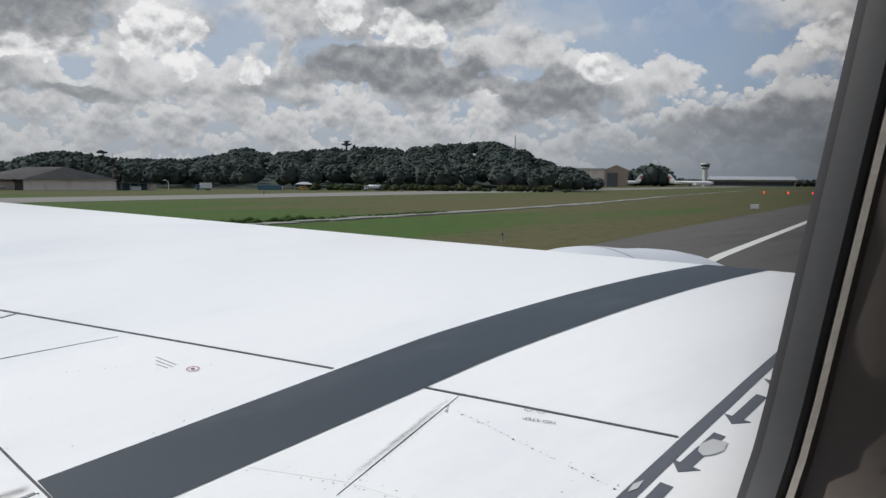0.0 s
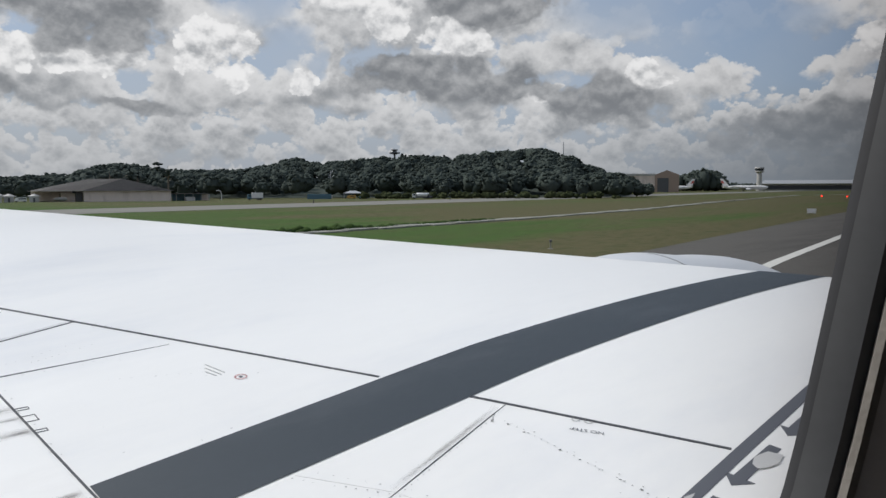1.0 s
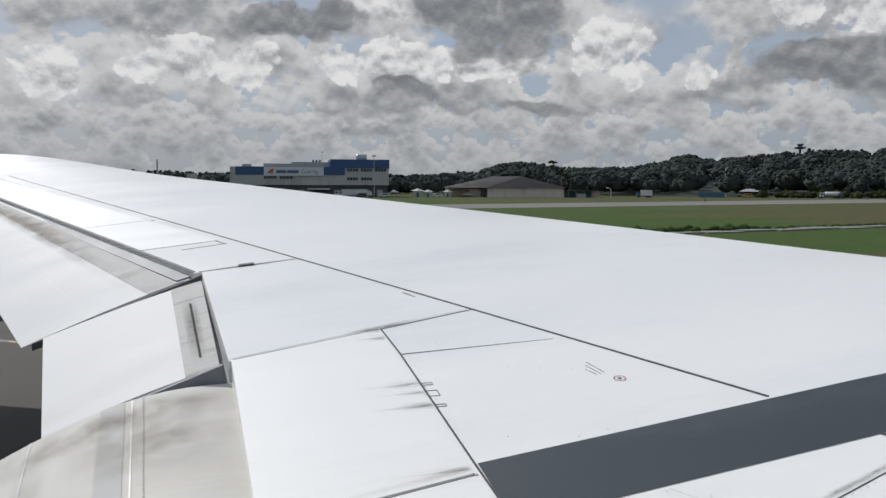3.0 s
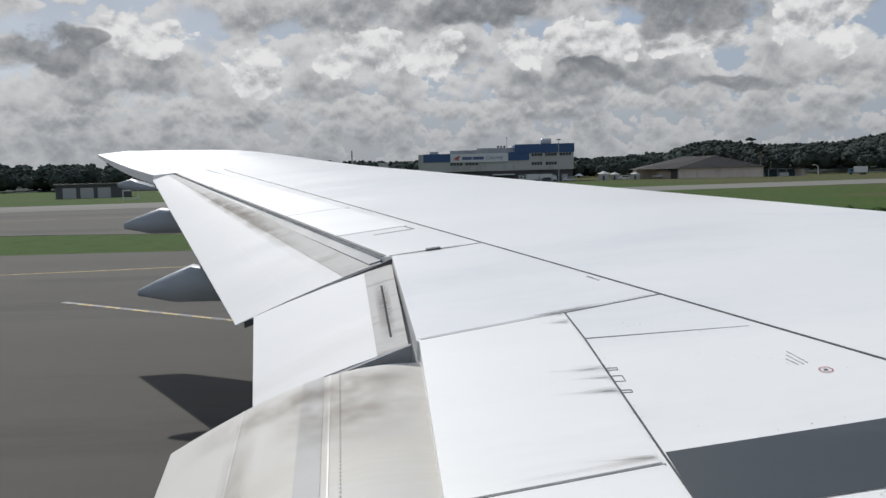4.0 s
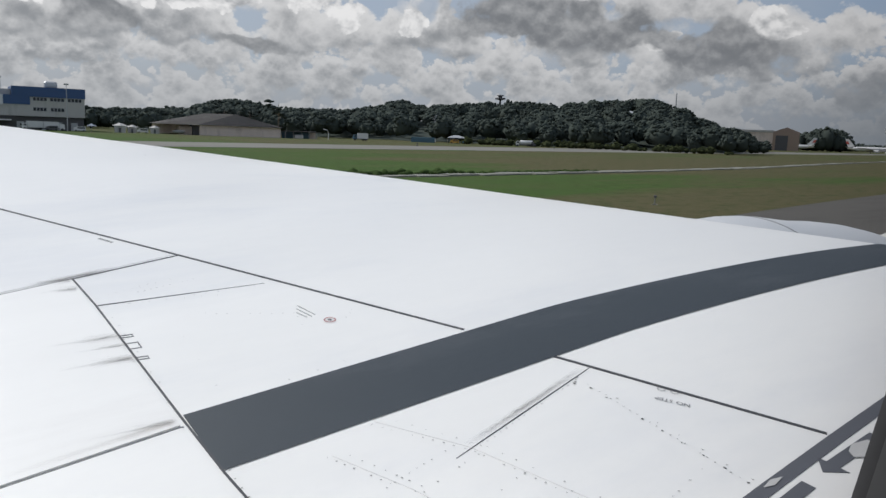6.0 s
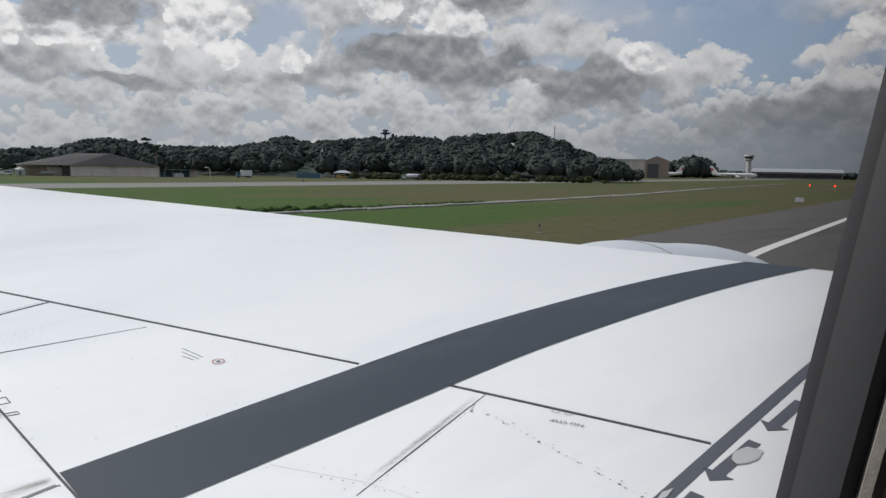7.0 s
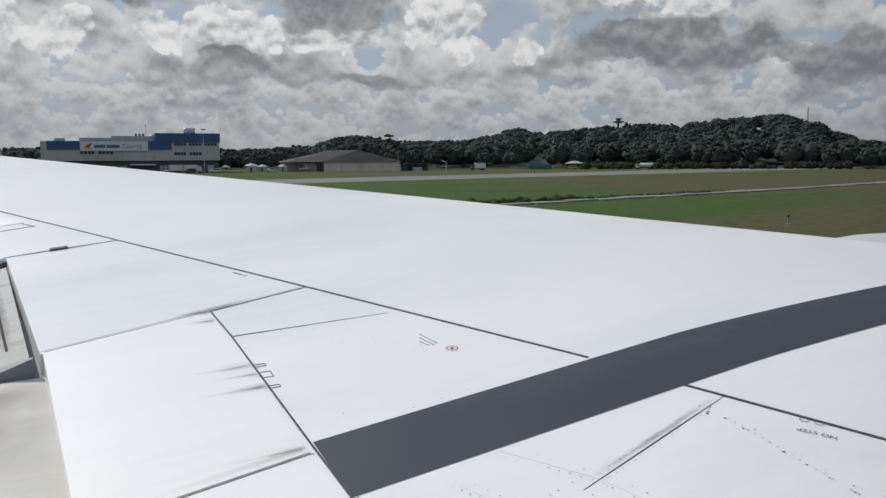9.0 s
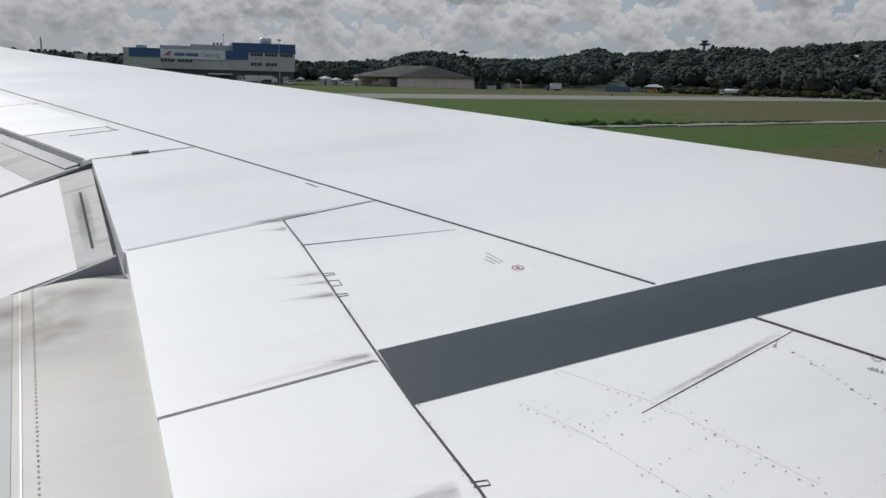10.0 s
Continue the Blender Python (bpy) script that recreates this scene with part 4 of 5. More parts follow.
while s < 760:
    x, y, a = along_ditch(s)
    o = new("slab", slab_me)
    o.parent = channel
    o.matrix_world = pose(x, y, rng.uniform(-0.04, 0.05), rng.uniform(-1.5, 1.5), rng.uniform(-.6, .6), math.degrees(a)) @ Matrix.Diagonal((1, rng.uniform(0.7, 1.1), 1, 1))
    s += 6.0


# ---- plants ----
def icosphere(sub):
    bm = bmesh.new()
    bmesh.ops.create_icosphere(bm, subdivisions=sub, radius=1.0)
    v = np.array([p.co[:] for p in bm.verts])
    f = np.array([[p.index for p in q.verts] for q in bm.faces])
    bm.free()
    return v, f


ICO = {1: icosphere(1), 2: icosphere(2), 3: icosphere(3)}


class Clumps:
    """Gathers many small uneven leaf clumps into one mesh."""

    def __init__(self, seed):
        self.v, self.f, self.n, self.r = [], [], 0, np.random.RandomState(seed)

    def add(self, x, y, z, rx, ry, rz, sub=2, rough=0.22):
        v, f = ICO[sub]
        k = 1 + self.r.uniform(-rough, rough, (len(v), 1))
        p = v * k * (rx, ry, rz) + (x, y, z)
        self.v.append(p)
        self.f.append(f + self.n)
        self.n += len(v)

    def crown(self, x, y, base, height, width, leaves=9):
        """A rounded crown: one core with smaller tufts standing out of it."""
        rz, rx = height / 2, width / 2
        self.add(x, y, base + rz, rx * 0.78, rx * 0.78, rz * 0.84, 2, 0.25)
        for _ in range(leaves * 4):
            a, e = self.r.uniform(0, 2 * math.pi), self.r.uniform(-0.2, 1.35)
            d = self.r.uniform(0.72, 1.0)
            q = self.r.uniform(0.10, 0.24)
            self.add(x + rx * d * math.cos(a) * math.cos(e), y + rx * d * math.sin(a) * math.cos(e), base + rz + rz * d * math.sin(e), rx * q, rx * q, rx * q * 0.8, 1, 0.35)

    def mesh(self, name, material):
        me = bpy.data.meshes.new(name)
        v, f = np.concatenate(self.v), np.concatenate(self.f)
        me.from_pydata(v.tolist(), [], f.tolist())
        me.polygons.foreach_set("use_smooth", [True] * len(me.polygons))
        me.materials.append(material)
        return me


def leaf_material(name, dark, lit, scale):
    m = bpy.data.materials.new(name)
    m.use_nodes = True
    t = m.node_tree
    b = t.nodes["Principled BSDF"]
    b.inputs["Roughness"].default_value, b.inputs["Specular IOR Level"].default_value = 1.0, 0.05
    geo = node(t, "ShaderNodeNewGeometry")
    n = node(t, "ShaderNodeTexNoise", {"Vector": geo.outputs["Position"], "Scale": scale, "Detail": 8.0, "Roughness": 0.75}).outputs[0]
    k = math_node(t, "ADD", math_node(t, "MULTIPLY", geo.outputs["Random Per Island"], 0.6), math_node(t, "MULTIPLY", math_node(t, "SUBTRACT", n, 0.3), 0.9))
    t.links.new(mix_colour(t, k, dark, lit), b.inputs["Base Color"])
    bn = node(t, "ShaderNodeBump", {"Strength": 0.35, "Distance": 0.3, "Height": n})
    t.links.new(bn.outputs[0], b.inputs["Normal"])
    return m


# The wood's green is lightened and greyed: distance haze is put into its colour.
LEAF = leaf_material("haze_tinted_foliage", (0.050, 0.061, 0.056), (0.066, 0.080, 0.067), 0.8)
BUSH = leaf_material("bush_foliage", (0.030, 0.038, 0.018), (0.062, 0.072, 0.034), 1.5)
BARK = mat("bark", (0.16, 0.13, 0.10), 0.9, var=0.25, scale=3.0, bump=0.4, bump_scale=20)

tufts = Clumps(5)
for s in np.arange(4, 78, 0.45):
    x, y, a = along_ditch(s)
    for _ in range(2):
        q = tufts.r.uniform(0.25, 0.6) * (1.0 if s < 45 else 0.6)
        tufts.add(x + tufts.r.uniform(-0.5, 0.5), y + 1.9 + tufts.r.uniform(-1.0, 1.2), q * 0.3, q * 1.3, q * 1.3, q, 1, 0.35)
tagged(new("ditch_grass", tufts.mesh("ditch_grass", TUFT)), "long dark grass tufts along the drain", "grass", kind="stuff")

# skyline of the wooded hill: bearing from the wing's axis and elevation, in degrees
SKYLINE = [(-60.0, 0.84), (-39.9, 0.95), (-23.8, 1.16), (-9.7, 0.89), (-0.7, 0.73), (13.3, 0.65), (17.3, 0.93), (20.1, 1.65), (21.6, 1.60), (23.1, 1.36), (24.9, 1.21), (29.7, 1.39), (31.1, 1.70), (32.6, 2.14),
           (33.7, 1.84), (35.4, 1.95), (40.6, 2.35), (44.1, 2.23), (47.9, 2.74), (49.5, 2.88), (51.4, 2.59), (52.7, 2.30), (53.8, 1.59), (55.2, 1.20), (56.7, 0.71), (58.0, 0.24)]


def skyline(b):
    return np.interp(b, [p[0] for p in SKYLINE], [p[1] for p in SKYLINE])


def hill(b, r):
    """Height of the ground under the wood at bearing b and distance r."""
    full = max(0.0, 700 * math.tan(radians(skyline(b))) + 5.6 - 13)
    u = min(1.0, max(0.0, (r - 430) / 260))
    return full * u * u * (3 - 2 * u) - 0.5


bm = bmesh.new()
grid = []
for b in np.arange(-60, 61, 1.0):
    grid.append([bm.verts.new((r * math.sin(radians(b)), r * math.cos(radians(b)), hill(b, r) if r < 1000 else -3)) for r in (424, 460, 500, 550, 600, 650, 700, 780, 1000)])
for a, b in zip(grid, grid[1:]):
    for k in range(8):
        bm.faces.new((a[k], a[k + 1], b[k + 1], b[k]))
bmesh.ops.recalc_face_normals(bm, faces=bm.faces[:])
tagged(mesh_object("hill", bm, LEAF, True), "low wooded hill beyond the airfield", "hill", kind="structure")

wood = Clumps(11)
for i in range(2500):
    b = wood.r.uniform(-58, 58.0)
    r = 428 + 282 * wood.r.uniform(0, 1) ** 0.8
    tall = min(13.5, 700 * math.tan(radians(skyline(b))) + 5.6) if r > 520 else 5.6 + 430 * math.tan(radians(min(1.05, skyline(b) * 0.8)))
    h = tall * wood.r.uniform(0.72, 1.06)
    x, y = r * math.sin(radians(b)), r * math.cos(radians(b))
    if b < 13 and wood.r.uniform() < 0.55:
        continue
    wood.crown(x, y, hill(b, r) + h * 0.15, h * 0.85, h * wood.r.uniform(0.7, 1.2), 9)
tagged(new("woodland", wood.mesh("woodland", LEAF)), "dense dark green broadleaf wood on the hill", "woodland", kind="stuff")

# ---- far things ----
def place(x, y, turn=None):
    """A pose on the ground whose x runs to the right and y away, seen from the aircraft, unless turned otherwise."""
    return pose(x, y, 0, 0, 0, -math.degrees(math.atan2(x, y)) if turn is None else turn)


WALL_PALE = mat("pale_render", (0.46, 0.45, 0.43), 0.85, var=0.10, scale=0.4, stretch=(1, 1, 0.3), second=(0.40, 0.39, 0.37))
WALL_CREAM = mat("cream_render", (0.70, 0.60, 0.53), 0.85, var=0.12, scale=0.4, stretch=(1, 1, 0.3), second=(0.60, 0.51, 0.45))
BLUE = mat("blue_cladding", (0.035, 0.085, 0.21), 0.5, var=0.08, scale=0.5)
DARK_BASE = mat("dark_ground_floor", (0.10, 0.10, 0.105), 0.8, var=0.2, scale=0.6)
ROOF = mat("grey_sheet_roof", (0.045, 0.043, 0.044), 0.7, var=0.12, scale=0.5, stretch=(1, 3, 1), second=(0.06, 0.057, 0.055))
# the same sheet roof, sunlight on a slope put into a paler grey
ROOF_SUNLIT = mat("sunlit_tone_sheet_roof", (0.12, 0.112, 0.105), 0.7, var=0.12, scale=0.5, stretch=(3, 1, 1), second=(0.15, 0.138, 0.128))
SIGN = mat("sign_white", (0.66, 0.66, 0.68), 0.5, var=0.05, scale=1.0)
SIGN_BLUE = mat("sign_lettering_blue", (0.10, 0.12, 0.26), 0.5, var=0.05)
SIGN_RED = mat("sign_emblem_red", (0.45, 0.10, 0.08), 0.5, var=0.1)
WINDOW_GLASS = mat("far_window_glass", (0.03, 0.035, 0.045), 0.15, var=0.1, scale=0.5)
STEEL = mat("painted_steel", (0.42, 0.43, 0.44), 0.5, 0.3, var=0.1, scale=2.0)
WHITE = mat("vehicle_white", (0.66, 0.66, 0.65), 0.4, var=0.06, scale=1.0)
YELLOW = mat("vehicle_yellow", (0.55, 0.30, 0.05), 0.4, var=0.08, scale=1.0)
TEAL = mat("container_teal", (0.07, 0.15, 0.20), 0.6, var=0.15, scale=0.8)
TYRE = mat("tyre_rubber", (0.025, 0.025, 0.027), 0.8, var=0.2, scale=4.0)
TERRACOTTA = mat("terracotta_steel", (0.34, 0.25, 0.20), 0.7, var=0.1, scale=0.6)

cat = thing("catering_building", place(-0.1, 361.9, -4.2), "long pale catering building with blue cladding and white sign", "building")
part("ground_floor", boxed(2.0, 71, 1.5, 26, 0, 5.6), DARK_BASE, cat, "dark recessed ground floor")
part("wall", boxed(2.3, 51, 0, 26, 5.4, 10.0), WALL_PALE, cat, "pale rendered wall")
part("wall", boxed(51, 71.3, 0, 26, 5.4, 13.2), WALL_PALE, cat)
part("cladding", boxed(2.3, 51, -0.25, 26, 10.0, 13.7), BLUE, cat, "dark blue cladding band")
part("cladding", boxed(44.5, 71.6, -0.4, 26, 13.2, 17.2), BLUE, cat)
part("pillar", boxed(0, 2.3, -0.3, 6, 0, 13.6, bevel=0.05), WALL_PALE, cat, "pale corner pillar")
sign = part("sign_board", boxed(14.8, 41.4, -0.65, -0.3, 9.6, 13.6, bevel=0.05), SIGN, cat, "white sign board with dark lettering")


def wall_text(words, x, z, y, height, material, parent, squeeze=1.0):
    cu = bpy.data.curves.new("text", "FONT")
    cu.body, cu.size = words, height / 0.70
    ob = bpy.data.objects.new("text", cu)
    me = bpy.data.meshes.new_from_object(ob)
    bpy.data.objects.remove(ob)
    for v in me.vertices:
        v.co = (x + v.co.x * squeeze, y, z + v.co.y)
    me.materials.clear()
    me.materials.append(material)
    t = new("lettering", me)
    t.parent = parent
    return t


wall_text("Catering", 31.2, 10.75, -0.66, 1.75, SIGN_BLUE, sign, 0.88)
for x0, x1 in ((20.2, 24.6), (25.0, 30.2)):
    part("plain_bar", boxed(x0, x1, -0.70, -0.66, 10.75, 12.1), SIGN_BLUE, sign)
bm = bmesh.new()
for pts in (((16.0, 10.7), (18.6, 10.9), (19.4, 12.9), (17.6, 12.2)), ((16.8, 10.5), (19.2, 10.4), (18.7, 10.8))):
    bm.faces.new([bm.verts.new((x, -0.67, z)) for x, z in pts])
part("emblem", bm, SIGN_RED, sign, "plain red emblem shape")


def facade_window(x0, x1, z0, z1, panes, parent, y=0.0):
    fr = part("window", boxed(x0, x1, y - 0.06, y + 0.1, z0, z1), STEEL, parent)
    w = (x1 - x0) / panes
    for k in range(panes):
        part("pane", boxed(x0 + k * w + 0.12, x0 + (k + 1) * w - 0.12, y - 0.10, y - 0.05, z0 + 0.12, z1 - 0.12), WINDOW_GLASS, fr)


for x0, x1 in ((14.6, 20.4), (21.6, 27.6)):
    facade_window(x0, x1, 8.1, 9.5, 4, cat)
for x0, x1 in ((52, 57.2), (58.2, 63.6), (64.8, 70.2)):
    facade_window(x0, x1, 11.6, 13.1, 4, cat)
for x0, x1 in ((52, 57.0), (58.4, 63.6)):
    facade_window(x0, x1, 7.5, 9.1, 4, cat)
part("roof_plant", boxed(27, 44.4, 4, 20, 13.6, 16.0, bevel=0.1), WALL_PALE, cat, "pale rooftop plant room")
part("roof_plant", boxed(14.5, 27, 5, 18, 13.6, 15.2), WALL_PALE, cat)
part("roof_plant", boxed(5, 9, 5, 9, 13.6, 14.9), STEEL, cat)
part("roof_vent", revolve([(56.6, 1.7), (57.2, 2.0), (60.8, 2.0), (61.4, 1.7)], 16, "X", at=(0, 4, 17.9)), STEEL, cat, "rounded rooftop vent")
part("antenna", revolve([(16, 0.12), (20.6, 0.05)], 8, at=(41, 5, 0)), STEEL, cat)
part("antenna", revolve([(20.3, 0.3), (20.9, 0.25)], 8, at=(41, 5, 0)), STEEL, cat)
for x in (36.5, 38, 39.5):
    part("roof_unit", boxed(x, x + 0.9, 6, 7, 16.0, 17.0), DARK_BASE, cat)
part("canopy", boxed(34, 44, -4, 1.5, 3.4, 3.9), SIGN, cat, "white loading canopy")
for x in (26, 30, 46, 54, 60, 66):
    part("loading_door", boxed(x, x + 2.6, 1.35, 1.55, 0, 3.2), STEEL, cat)

lamp = thing("light_mast", place(62.6, 348.2), "tall thin steel floodlight mast in front of the building", "light mast")
part("pole", revolve([(0, 0.22), (18.6, 0.10)], 10), STEEL, lamp)
part("lamp_head", boxed(-0.9, 0.9, -0.3, 0.3, 18.3, 18.9), STEEL, lamp)
mast2 = thing("radio_mast", place(-35.5, 418.8), "slim dark steel radio mast behind the wing", "mast")
part("pole", revolve([(0, 0.45), (18, 0.35)], 8), STEEL, mast2)
tank = thing("water_tank", place(-18.9, 419.7), "square white concrete water tank", "water tank")
part("tank_body", boxed(-2.6, 2.6, -2.6, 2.6, 5, 11, bevel=0.2), WALL_PALE, tank)
part("tank_legs", boxed(-2.2, 2.2, -2.2, 2.2, 0, 5), WALL_PALE, tank)

# hangar: a hipped sheet roof on cream walls
hg = thing("cargo_shed", place(114.6, 342.1, -11.9), "long cream shed with a dark hipped sheet roof", "shed")
part("wall", boxed(0, 35.5, 0, 28, 0, 4.5), WALL_CREAM, hg, "cream front wall")
part("wall", boxed(-17, -2.6, 16, 44, 0, 4.6), WALL_CREAM, hg)
part("wall", boxed(-2.6, 0, 3, 16, 0, 4.2), DARK_BASE, hg, "dark recessed doorway")
part("wall", boxed(-8, -2.6, 6, 16, 0, 3.6), WALL_CREAM, hg)
def roof_planes(points, faces, material, label=""):
    bm = bmesh.new()
    rv = [bm.verts.new(p) for p in points]
    for f in faces:
        bm.faces.new([rv[i] for i in f])
    bmesh.ops.solidify(bm, geom=bm.faces[:], thickness=0.25)
    return part("roof", bm, material, hg, label)


# shaded hip end and sunlit side: the light is put into two greys
roof_planes(((-1.2, -1.2, 4.5), (36.7, -1.2, 4.5), (18, 14, 9.9)), ((0, 1, 2),), ROOF, "dark grey hipped roof end, shade put into its colour")
roof_planes(((36.7, -1.2, 4.5), (36.7, 44, 4.5), (18, 32, 9.9), (18, 14, 9.9)), ((0, 1, 2, 3),), ROOF)
roof_planes(((-18.5, 6, 4.4), (-1.2, -1.2, 4.45), (18, 14, 9.95), (6, 32, 9.95)), ((0, 1, 2, 3),), ROOF_SUNLIT, "paler grey side of the roof, sunlight put into its colour")
roof_planes(((-18.5, 6, 4.4), (6, 32, 9.95), (-18.5, 46, 4.4)), ((0, 1, 2),), ROOF_SUNLIT)
roof_planes(((6, 32, 9.9), (18, 14, 9.9), (18, 32, 9.9), (36, 44, 4.5), (-18, 46, 4.4)), ((0, 1, 2), (0, 2, 3, 4)), ROOF)
for x in np.arange(2.2, 35, 4.0):
    part("pilaster", boxed(x, x + 0.3, -0.12, 0.0, 0, 4.5), WALL_CREAM, hg)
part("stored_fuselage", revolve([(-11, 0.2), (-10, 0.7), (-7, 0.8), (-6, 0.4)], 14, "X", at=(0, 4.5, 1.2)), WALL_PALE, hg, "pale rounded tank beside the wall", True)

sh = thing("open_shed", place(151.2, 334.3, -12), "low open shed with a grey sheet roof", "shed")
part("roof", boxed(0, 15, 0, 7, 3.0, 3.35), ROOF, sh)
for x in np.arange(0.2, 15.1, 3.65):
    part("post", boxed(x, x + 0.2, 0.2, 0.4, 0, 3.0), STEEL, sh)
part("back_wall", boxed(0, 15, 6.5, 6.8, 0, 3.0), TEAL, sh)
part("stored_crate", boxed(5, 9, 2, 4.5, 0, 1.7, bevel=0.06), WHITE, sh)
kiosk = thing("kiosk", place(166.1, 336.2, -25), "small cream kiosk beside the trees", "kiosk")
part("body", boxed(-1.4, 1.4, 0, 2.5, 0, 3.1), WALL_CREAM, kiosk)
part("roof", boxed(-1.7, 1.7, -0.3, 2.8, 3.1, 3.4), ROOF, kiosk)

# small white huts by the catering building
hut = thing("hut", place(83.5, 351.0), "small white hut with a pale pyramid roof", "hut", "huts by the catering building")
part("body", boxed(-2.2, 2.2, -2.2, 2.2, 0, 2.9), WALL_PALE, hut)
part("roof", revolve([(2.9, 3.3), (4.1, 0.1)], 4), WALL_PALE, hut, "pale pyramid roof")
part("door", boxed(-0.5, 0.5, -2.26, -2.2, 0, 2.1), DARK_BASE, hut)
for x, y in ((89.2, 354.0), (97.9, 351.1)):
    copy_thing(hut, place(x, y) @ Matrix.Diagonal((0.8, 0.8, 0.85, 1)))
parasol = thing("market_umbrella", place(71.7, 348.5), "white garden umbrella by the loading yard", "umbrella")
part("pole", revolve([(0, 0.05), (2.6, 0.05)], 8), STEEL, parasol)
part("canopy", revolve([(2.3, 2.0), (3.4, 0.05)], 8), SIGN, parasol)


# low service building beyond the wing tip, with pale door frames
sb = thing("service_building", place(-103.0, 250.4, 23), "low dark service building with pale door frames", "building")
part("wall", boxed(-11, 11, 0, 9, 0, 4.2), DARK_BASE, sb)
part("roof", boxed(-11.6, 11.6, -0.6, 9.6, 4.2, 4.6), ROOF_SUNLIT, sb)
for x in (-9, -4, 1):
    fr = part("door_frame", boxed(x, x + 3.8, -0.12, 0, 0, 3.3), WALL_PALE, sb)
    part("door_leaf", boxed(x + 0.3, x + 3.5, -0.16, -0.12, 0.05, 3.0), STEEL, fr)
gate = thing("goal_frame", place(-75.1, 205.3, 20), "white painted steel frame standing on the grass", "steel frame")
for dims in ((-2, -1.75, 0, 0.25, 0, 2.6), (1.75, 2, 0, 0.25, 0, 2.6), (-2, 2, 0, 0.25, 2.6, 2.9), (-1.75, 1.75, 0, 0.2, 0.5, 0.75)):
    part("bar", boxed(*dims), WHITE, gate)

# ---- vehicles ----
def truck(label, at, turn, kind_body, colour, length=8.2):
    tr = thing("truck", place(at[0], at[1], turn), label, "truck")
    part("chassis", boxed(0, length, -1.1, 1.1, 0.55, 0.95), DARK_BASE, tr)
    cab = part("cab", loft([[(0.05, -1.15, 0.6), (0.05, 1.15, 0.6), (0.25, 1.1, 2.6), (0.25, -1.1, 2.6)], [(2.0, -1.15, 0.6), (2.0, 1.15, 0.6), (2.0, 1.1, 2.7), (2.0, -1.1, 2.7)]]), colour, tr, "boxy driver's cab")
    part("windscreen", boxed(0.05, 0.12, -0.95, 0.95, 1.7, 2.45), WINDOW_GLASS, cab)
    part("side_window", boxed(0.7, 1.7, -1.18, -1.12, 1.7, 2.4), WINDOW_GLASS, cab)
    if kind_body == "box":
        part("cargo_box", boxed(2.2, length, -1.25, 1.25, 0.95, 3.5, bevel=0.06), WHITE, tr, "pale cargo box")
    else:
        part("tank", revolve([(2.3, 0.9), (2.5, 1.05), (length - 0.2, 1.05), (length, 0.9)], 18, "X", at=(0, 0, 2.0)), WHITE, tr, "white cylindrical tank", True)
    for x in (1.1, length - 2.4, length - 1.2):
        for y in (-1.05, 1.05):
            w = part("wheel", revolve([(-0.15, 0.3), (-0.15, 0.5), (0.15, 0.5), (0.15, 0.3)], 16), TYRE, tr)
            w.matrix_local = pose(x, y, 0.5, 90, 0, 0)
    return tr


truck("white box truck parked at the wood's edge", (184.6, 331.0), -25, "box", TEAL, 7.4)
truck("white tanker truck parked beside the taxiway", (264.9, 304.8), -41, "tank", WHITE, 8.8)


def pickup(label, at, turn, colour):
    c = thing("van", place(at[0], at[1], turn), label, "van")
    part("body", loft([[(-2.3, -0.9, 0.45), (-2.3, 0.9, 0.45), (-2.3, 0.85, 1.3), (-2.3, -0.85, 1.3)], [(-1.2, -0.9, 0.4), (-1.2, 0.9, 0.4), (-1.0, 0.8, 1.9), (-1.0, -0.8, 1.9)],
                        [(2.2, -0.9, 0.4), (2.2, 0.9, 0.4), (2.1, 0.8, 1.95), (2.1, -0.8, 1.95)]]), colour, c)
    part("side_window", boxed(-0.9, 1.9, -0.93, -0.86, 1.2, 1.7), WINDOW_GLASS, c)
    for x in (-1.5, 1.4):
        for y in (-0.85, 0.85):
            w = part("wheel", revolve([(-0.12, 0.2), (-0.12, 0.34), (0.12, 0.34), (0.12, 0.2)], 14), TYRE, c)
            w.matrix_local = pose(x, y, 0.34, 90, 0, 0)
    return c


truck("white catering truck parked in the loading yard", (46.1, 350.5), 8, "box", WHITE, 8.0)
truck("white catering truck parked in the loading yard", (61.8, 348.7), 172, "box", WHITE, 7.6)
pickup("pale van parked in the loading yard", (67.0, 347.1), -8, WHITE)
pickup("dark car parked in the loading yard", (56.6, 346.3), -8, DARK_BASE)
pickup("yellow service van parked by the containers", (241.8, 326.0), -37, YELLOW)
pickup("dark blue van parked by the trees", (247.4, 322.9), -37, TEAL)
pickup("white van parked under a shed roof", (233.0, 334.3), -35, WHITE)
pickup("white van near the catering yard", (92.8, 351.0), -14, WHITE)
cont = thing("shipping_container", place(226.9, 333.4, -34), "dark teal shipping container at the wood's edge", "container")
part("box", boxed(-6, 6, -1.2, 1.2, 0, 2.6), TEAL, cont)
for k in range(24):
    part("rib", boxed(-5.9 + k * 0.5, -5.7 + k * 0.5, -1.26, -1.2, 0.15, 2.45), TEAL, cont)
car = thing("vehicle_shelter", place(247.3, 332.0, -36), "grey peaked vehicle shelter before the trees", "shelter")
part("roof", prism([(-5, -3), (5, -3), (5, 3), (-5, 3)], 2.6, 2.9), ROOF, car)
part("gable", loft([[(-5, -3, 2.9), (5, -3, 2.9), (1.5, 0, 4.2), (-1.5, 0, 4.2)], [(-5, 3, 2.9), (5, 3, 2.9), (1.5, 0.2, 4.2), (-1.5, 0.2, 4.2)]]), STEEL, car)
